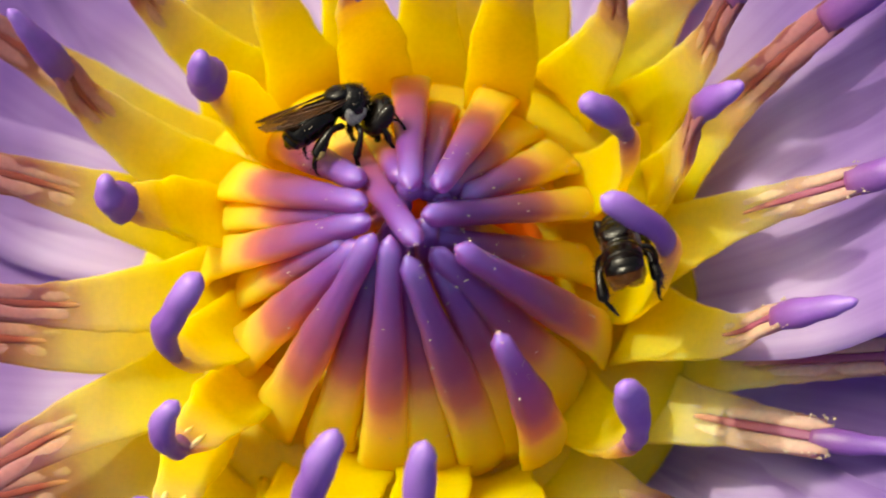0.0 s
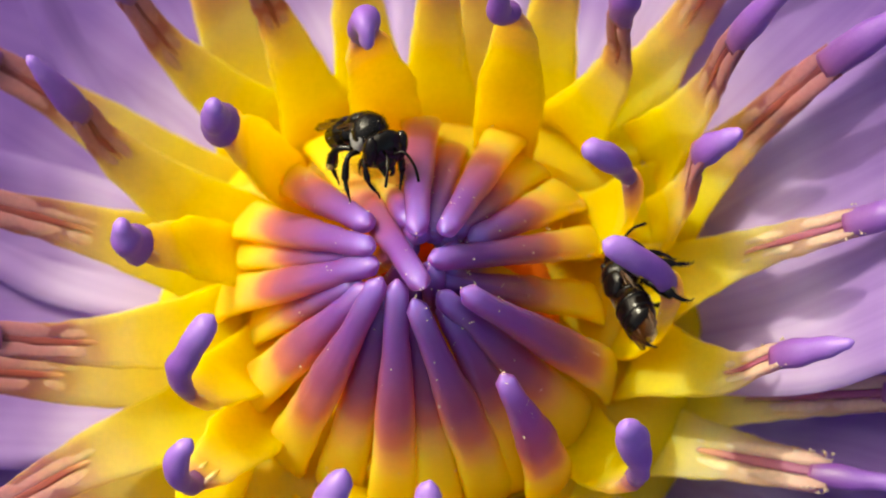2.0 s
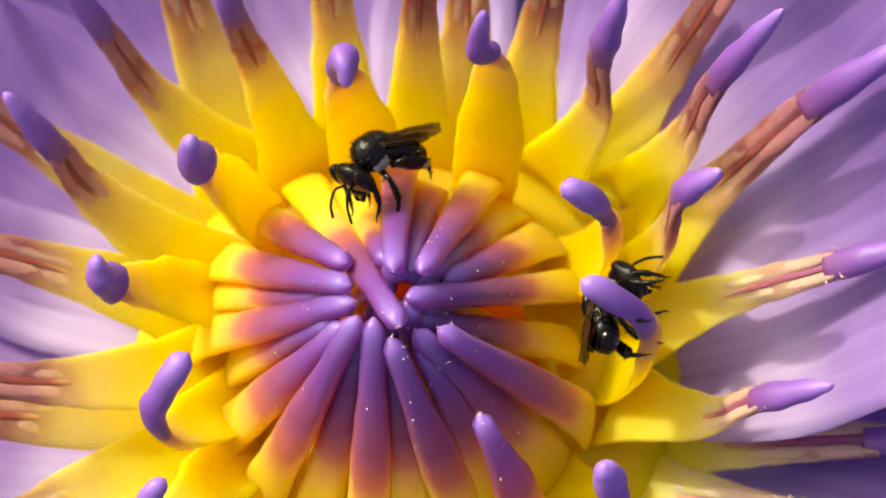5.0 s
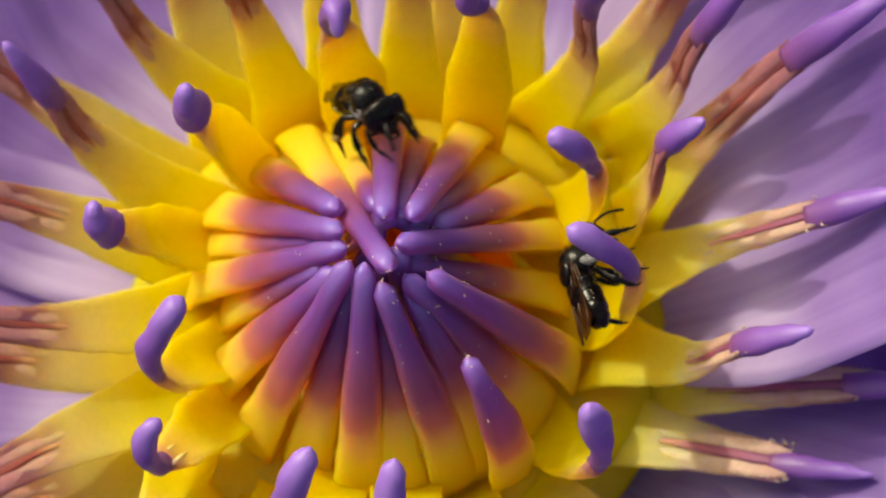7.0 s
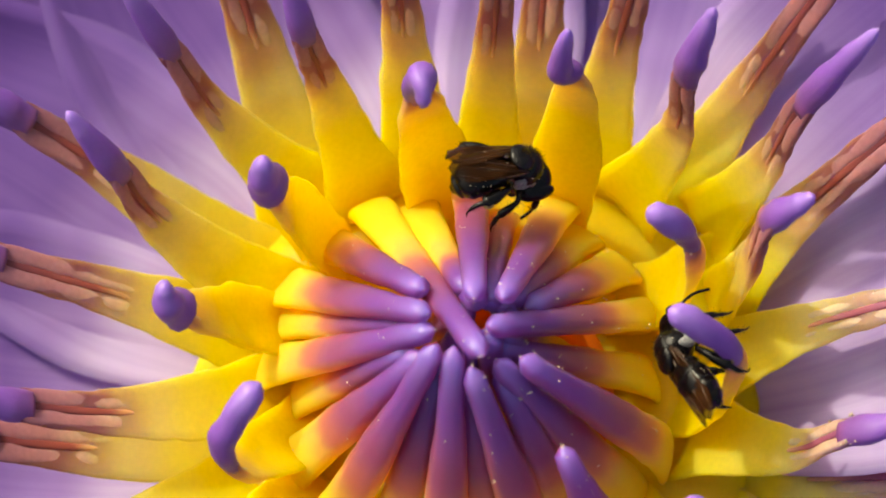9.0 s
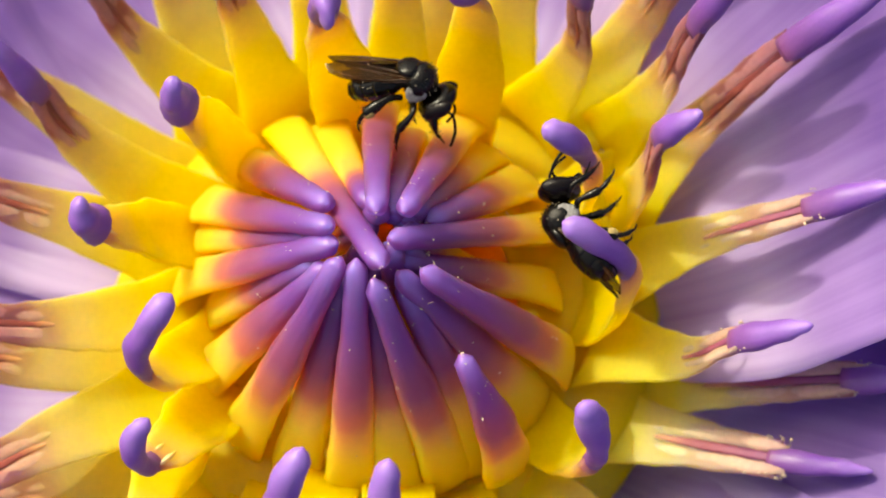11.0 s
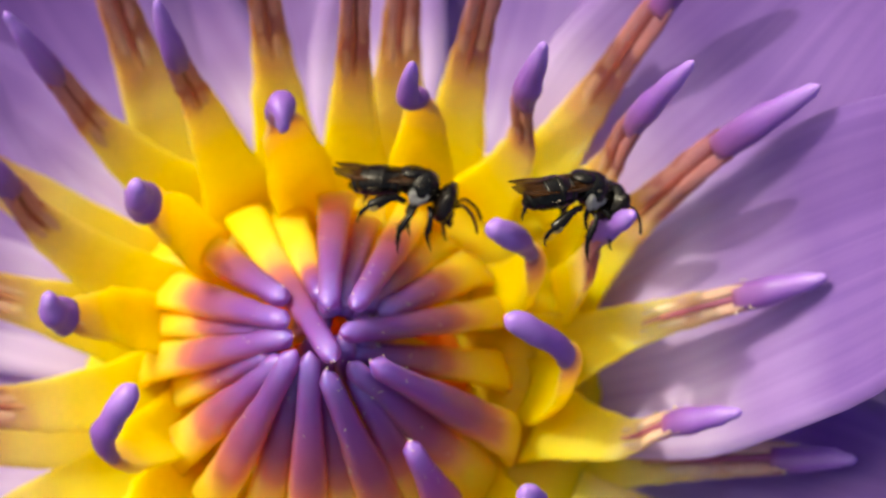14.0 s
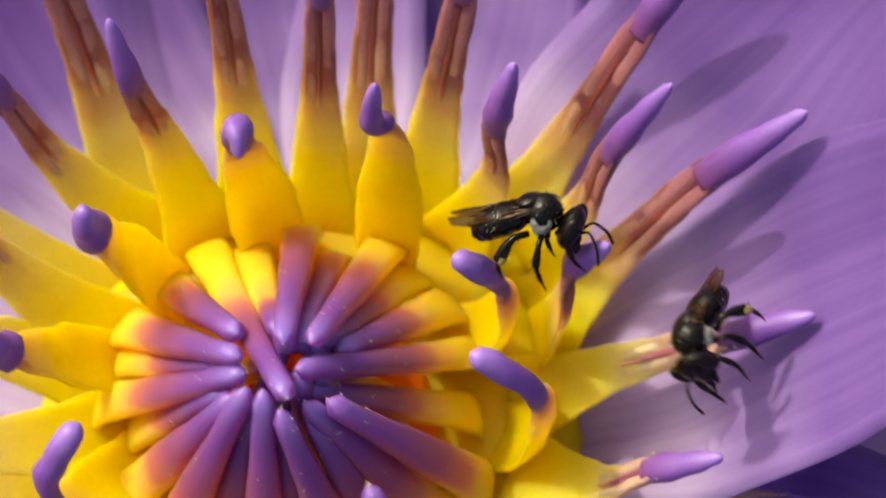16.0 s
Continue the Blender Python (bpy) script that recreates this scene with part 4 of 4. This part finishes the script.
def motions():
    walk(bee_on_crown, [
        (0.0, pose(-0.00233, 0.00385, 0.01463, -48.4, 9.6, 10.8)),
        (0.5, pose(-0.00237, 0.00384, 0.01459, -52.6, -24.5, -15.5)),
        (1.0, pose(-0.00242, 0.00435, 0.01459, -54.2, -30.9, -2.3)),
        (1.5, pose(-0.00240, 0.00441, 0.01460, -42.6, -39.8, -13.4)),
        (2.0, pose(-0.00201, 0.00444, 0.01461, -34.6, -44.2, -42.6)),
        (2.5, pose(-0.00196, 0.00506, 0.01463, -16.7, -60.5, -47.2)),
        (2.8, pose(-0.00212, 0.00491, 0.01460, 38.4, -11.7, -133.4)),
        (3.0, pose(-0.00158, 0.00491, 0.01459, 60.3, 33.5, -153.8)),
        (3.2, pose(-0.00161, 0.00513, 0.01459, 59.3, 28.3, -154.8)),
        (5.3, pose(-0.00113, 0.00509, 0.01458, 38.4, -24.5, -137.6)),
        (5.5, pose(-0.00109, 0.00586, 0.01458, 49.4, -10.8, -169.7)),
        (6.0, pose(-0.00171, 0.00499, 0.01465, 53.0, -1.7, -158.6)),
        (6.5, pose(-0.00259, 0.00424, 0.01461, 54.8, 0.1, -137.6)),
        (6.8, pose(-0.00220, 0.00508, 0.01460, 30.4, -25.6, -126.9)),
        (7.0, pose(-0.00103, 0.00522, 0.01460, -9.8, -45.5, -48.1)),
        (7.5, pose(0.00052, 0.00498, 0.01466, -54.4, -11.4, -16.1)),
        (8.0, pose(0.00041, 0.00491, 0.01460, -41.2, -6.4, -6.9)),
        (8.5, pose(0.00049, 0.00573, 0.01461, -10.0, 38.0, 40.0)),
        (9.0, pose(0.00121, 0.00546, 0.01461, -10.0, 42.0, 12.0)),
        (9.5, pose(0.00158, 0.00540, 0.01459, -28.0, 28.0, -14.0)),
        (10.0, pose(0.00134, 0.00555, 0.01459, -24.0, 30.0, -12.0)),
        (10.2, pose(0.00128, 0.00555, 0.01461, -32.0, 20.0, -20.0)),
        (12.3, pose(0.00063, 0.00570, 0.01495, -31.4, -6.8, -12.8)),
        (12.5, pose(0.00076, 0.00590, 0.01495, -32.3, -11.5, -3.8)),
        (13.0, pose(0.00025, 0.00640, 0.01504, -41.1, 1.1, 24.6)),
        (13.5, pose(0.00106, 0.00597, 0.01497, -45.2, 17.9, 7.8)),
        (14.0, pose(0.00280, 0.00506, 0.01531, -50.8, 6.0, -19.1)),
        (14.5, pose(0.00289, 0.00461, 0.01572, -78.6, 10.1, -19.4)),
        (15.0, pose(0.00297, 0.00440, 0.01614, -65.5, 8.5, -15.6)),
        (15.5, pose(0.00466, 0.00477, 0.01657, -61.8, -26.4, -6.6)),
        (16.0, pose(0.00804, 0.00419, 0.01799, -44.5, -11.7, -8.9)),
    ])
    walk(bee_at_side, [
        (0.0, pose(0.00644, -0.00040, 0.01329, -22.1, 46.0, 89.7)),
        (0.5, pose(0.00679, -0.00106, 0.01329, -10.7, 46.0, 86.5)),
        (1.0, pose(0.00680, -0.00099, 0.01329, -6.1, 46.0, 85.2)),
        (1.5, pose(0.00705, -0.00096, 0.01332, 12.3, 46.0, 77.2)),
        (1.8, pose(0.00677, -0.00057, 0.01334, -23.7, 23.5, 88.6)),
        (2.0, pose(0.00649, -0.00038, 0.01337, -59.9, 28.4, 99.0)),
        (2.5, pose(0.00621, -0.00030, 0.01338, -87.1, 31.6, 96.3)),
        (3.0, pose(0.00620, 0.00043, 0.01349, -107.4, 22.4, 74.4)),
        (3.2, pose(0.00605, 0.00039, 0.01349, -107.4, 22.4, 74.4)),
        (5.3, pose(0.00666, 0.00025, 0.01350, -104.6, 30.1, 63.3)),
        (5.5, pose(0.00642, -0.00029, 0.01349, -104.1, 33.2, 72.1)),
        (6.0, pose(0.00646, -0.00027, 0.01347, -87.5, 37.8, 81.6)),
        (6.5, pose(0.00631, -0.00033, 0.01348, -95.0, 32.3, 75.3)),
        (7.0, pose(0.00623, -0.00036, 0.01349, -84.6, 15.0, 86.3)),
        (7.5, pose(0.00629, -0.00041, 0.01349, -92.7, 19.4, 97.0)),
        (8.0, pose(0.00625, -0.00047, 0.01350, -88.6, 21.2, 98.2)),
        (8.5, pose(0.00618, -0.00052, 0.01353, -72.1, 23.4, 96.2)),
        (9.0, pose(0.00617, -0.00043, 0.01353, -78.9, 23.0, 100.8)),
        (9.5, pose(0.00646, -0.00066, 0.01353, -71.7, 30.9, 98.9)),
        (10.0, pose(0.00617, -0.00057, 0.01354, -76.8, 24.1, 114.5)),
        (10.2, pose(0.00651, -0.00057, 0.01353, -77.5, 27.9, 123.6)),
        (11.2, pose(0.00564, 0.00109, 0.01514, -97.2, -13.5, 118.3)),
        (12.3, pose(0.00477, 0.00275, 0.01674, -124.1, -53.8, 131.8)),
        (12.5, pose(0.00424, 0.00236, 0.01698, -124.2, -61.4, 134.4)),
        (12.8, pose(0.00598, 0.00495, 0.01716, -50.9, -23.0, 40.8)),
        (13.0, pose(0.00725, 0.00400, 0.01724, -51.3, 21.3, -4.7)),
        (13.5, pose(0.00726, 0.00464, 0.01751, -48.7, -25.2, 0.8)),
        (14.0, pose(0.00865, 0.00418, 0.01738, -50.2, 30.0, 0.3)),
        (14.3, pose(0.01000, 0.00288, 0.01692, -54.2, 8.5, -41.0)),
        (14.5, pose(0.01134, 0.00159, 0.01647, -43.1, -10.3, -81.1)),
        (15.0, pose(0.01158, 0.00190, 0.01573, -37.8, -9.2, -72.9)),
        (15.5, pose(0.01259, 0.00235, 0.01542, -25.5, -41.9, -27.4)),
        (15.8, pose(0.01363, 0.00045, 0.01544, -11.7, -5.3, -62.3)),
        (16.0, pose(0.01302, 0.00080, 0.01547, 60.3, -19.0, -102.9)),
    ])

    # nodding heads and tucked abdomens: seconds, degrees of the head and of the abdomen
    for b, rows in ((bee_on_crown, [(0.0, 18, -12), (0.5, 8, -8), (1.0, 9, 1), (1.5, 10, 3), (2.0, 1, -2), (2.5, -1, 0), (3.0, 20, -19), (5.5, 16, -15), (6.0, 9, -13), (6.5, 3, -14), (7.0, 1, 0), (7.5, 18, -20), (8.0, 24, -23), (8.5, 30, -32), (9.0, 30, -30), (9.5, 18, -16), (10.0, 26, -18), (12.5, 24, -13), (13.0, 10, -4), (13.5, -1, -2), (14.0, -15, 0), (14.5, -21, 3), (15.0, -11, 2), (15.5, 1, 6), (16.0, 5, -4)]),
                    (bee_at_side, [(0.0, -8, 13), (0.5, -11, 18), (1.0, -10, 17), (1.5, -7, 10), (2.0, -4, 8), (2.5, -2, 6), (3.0, 1, -1), (5.5, 4, -8), (6.0, -1, -1), (6.5, -3, -6), (7.0, 6, -5), (7.5, 12, 1), (8.0, 9, -2), (8.5, 1, -7), (9.0, 7, -2), (9.5, -1, -7), (10.0, 9, 9), (12.5, 4, -2), (13.0, 22, -10), (13.5, 25, 10), (14.0, -8, -2), (14.5, 0, -2), (15.0, 0, -2), (15.5, 4, -3), (16.0, 2, 1)])):
        for ob in b.children:
            which = 1 if ob.name.startswith("head") else 2 if ob.name.startswith("abdomen") else 0
            if which:
                joint = Vector((0.55, 0, -0.1) if which == 1 else (-0.5, 0, -0.05)) * BEE
                walk(ob, [(row[0], Matrix.Translation(joint) @ pose(0, 0, 0, 0, row[which], 0) @ Matrix.Translation(-joint)) for row in rows])

    # legs and feelers stir a little all the time
    r = random.Random(11)
    for ob, most in crown_limbs + side_limbs:
        hip = ob.location / 1.0
        walk(ob, [(k * 0.5, pose(*hip, r.uniform(-most, most), r.uniform(-most, most), r.uniform(-most, most))) for k in range(33)])


motions()
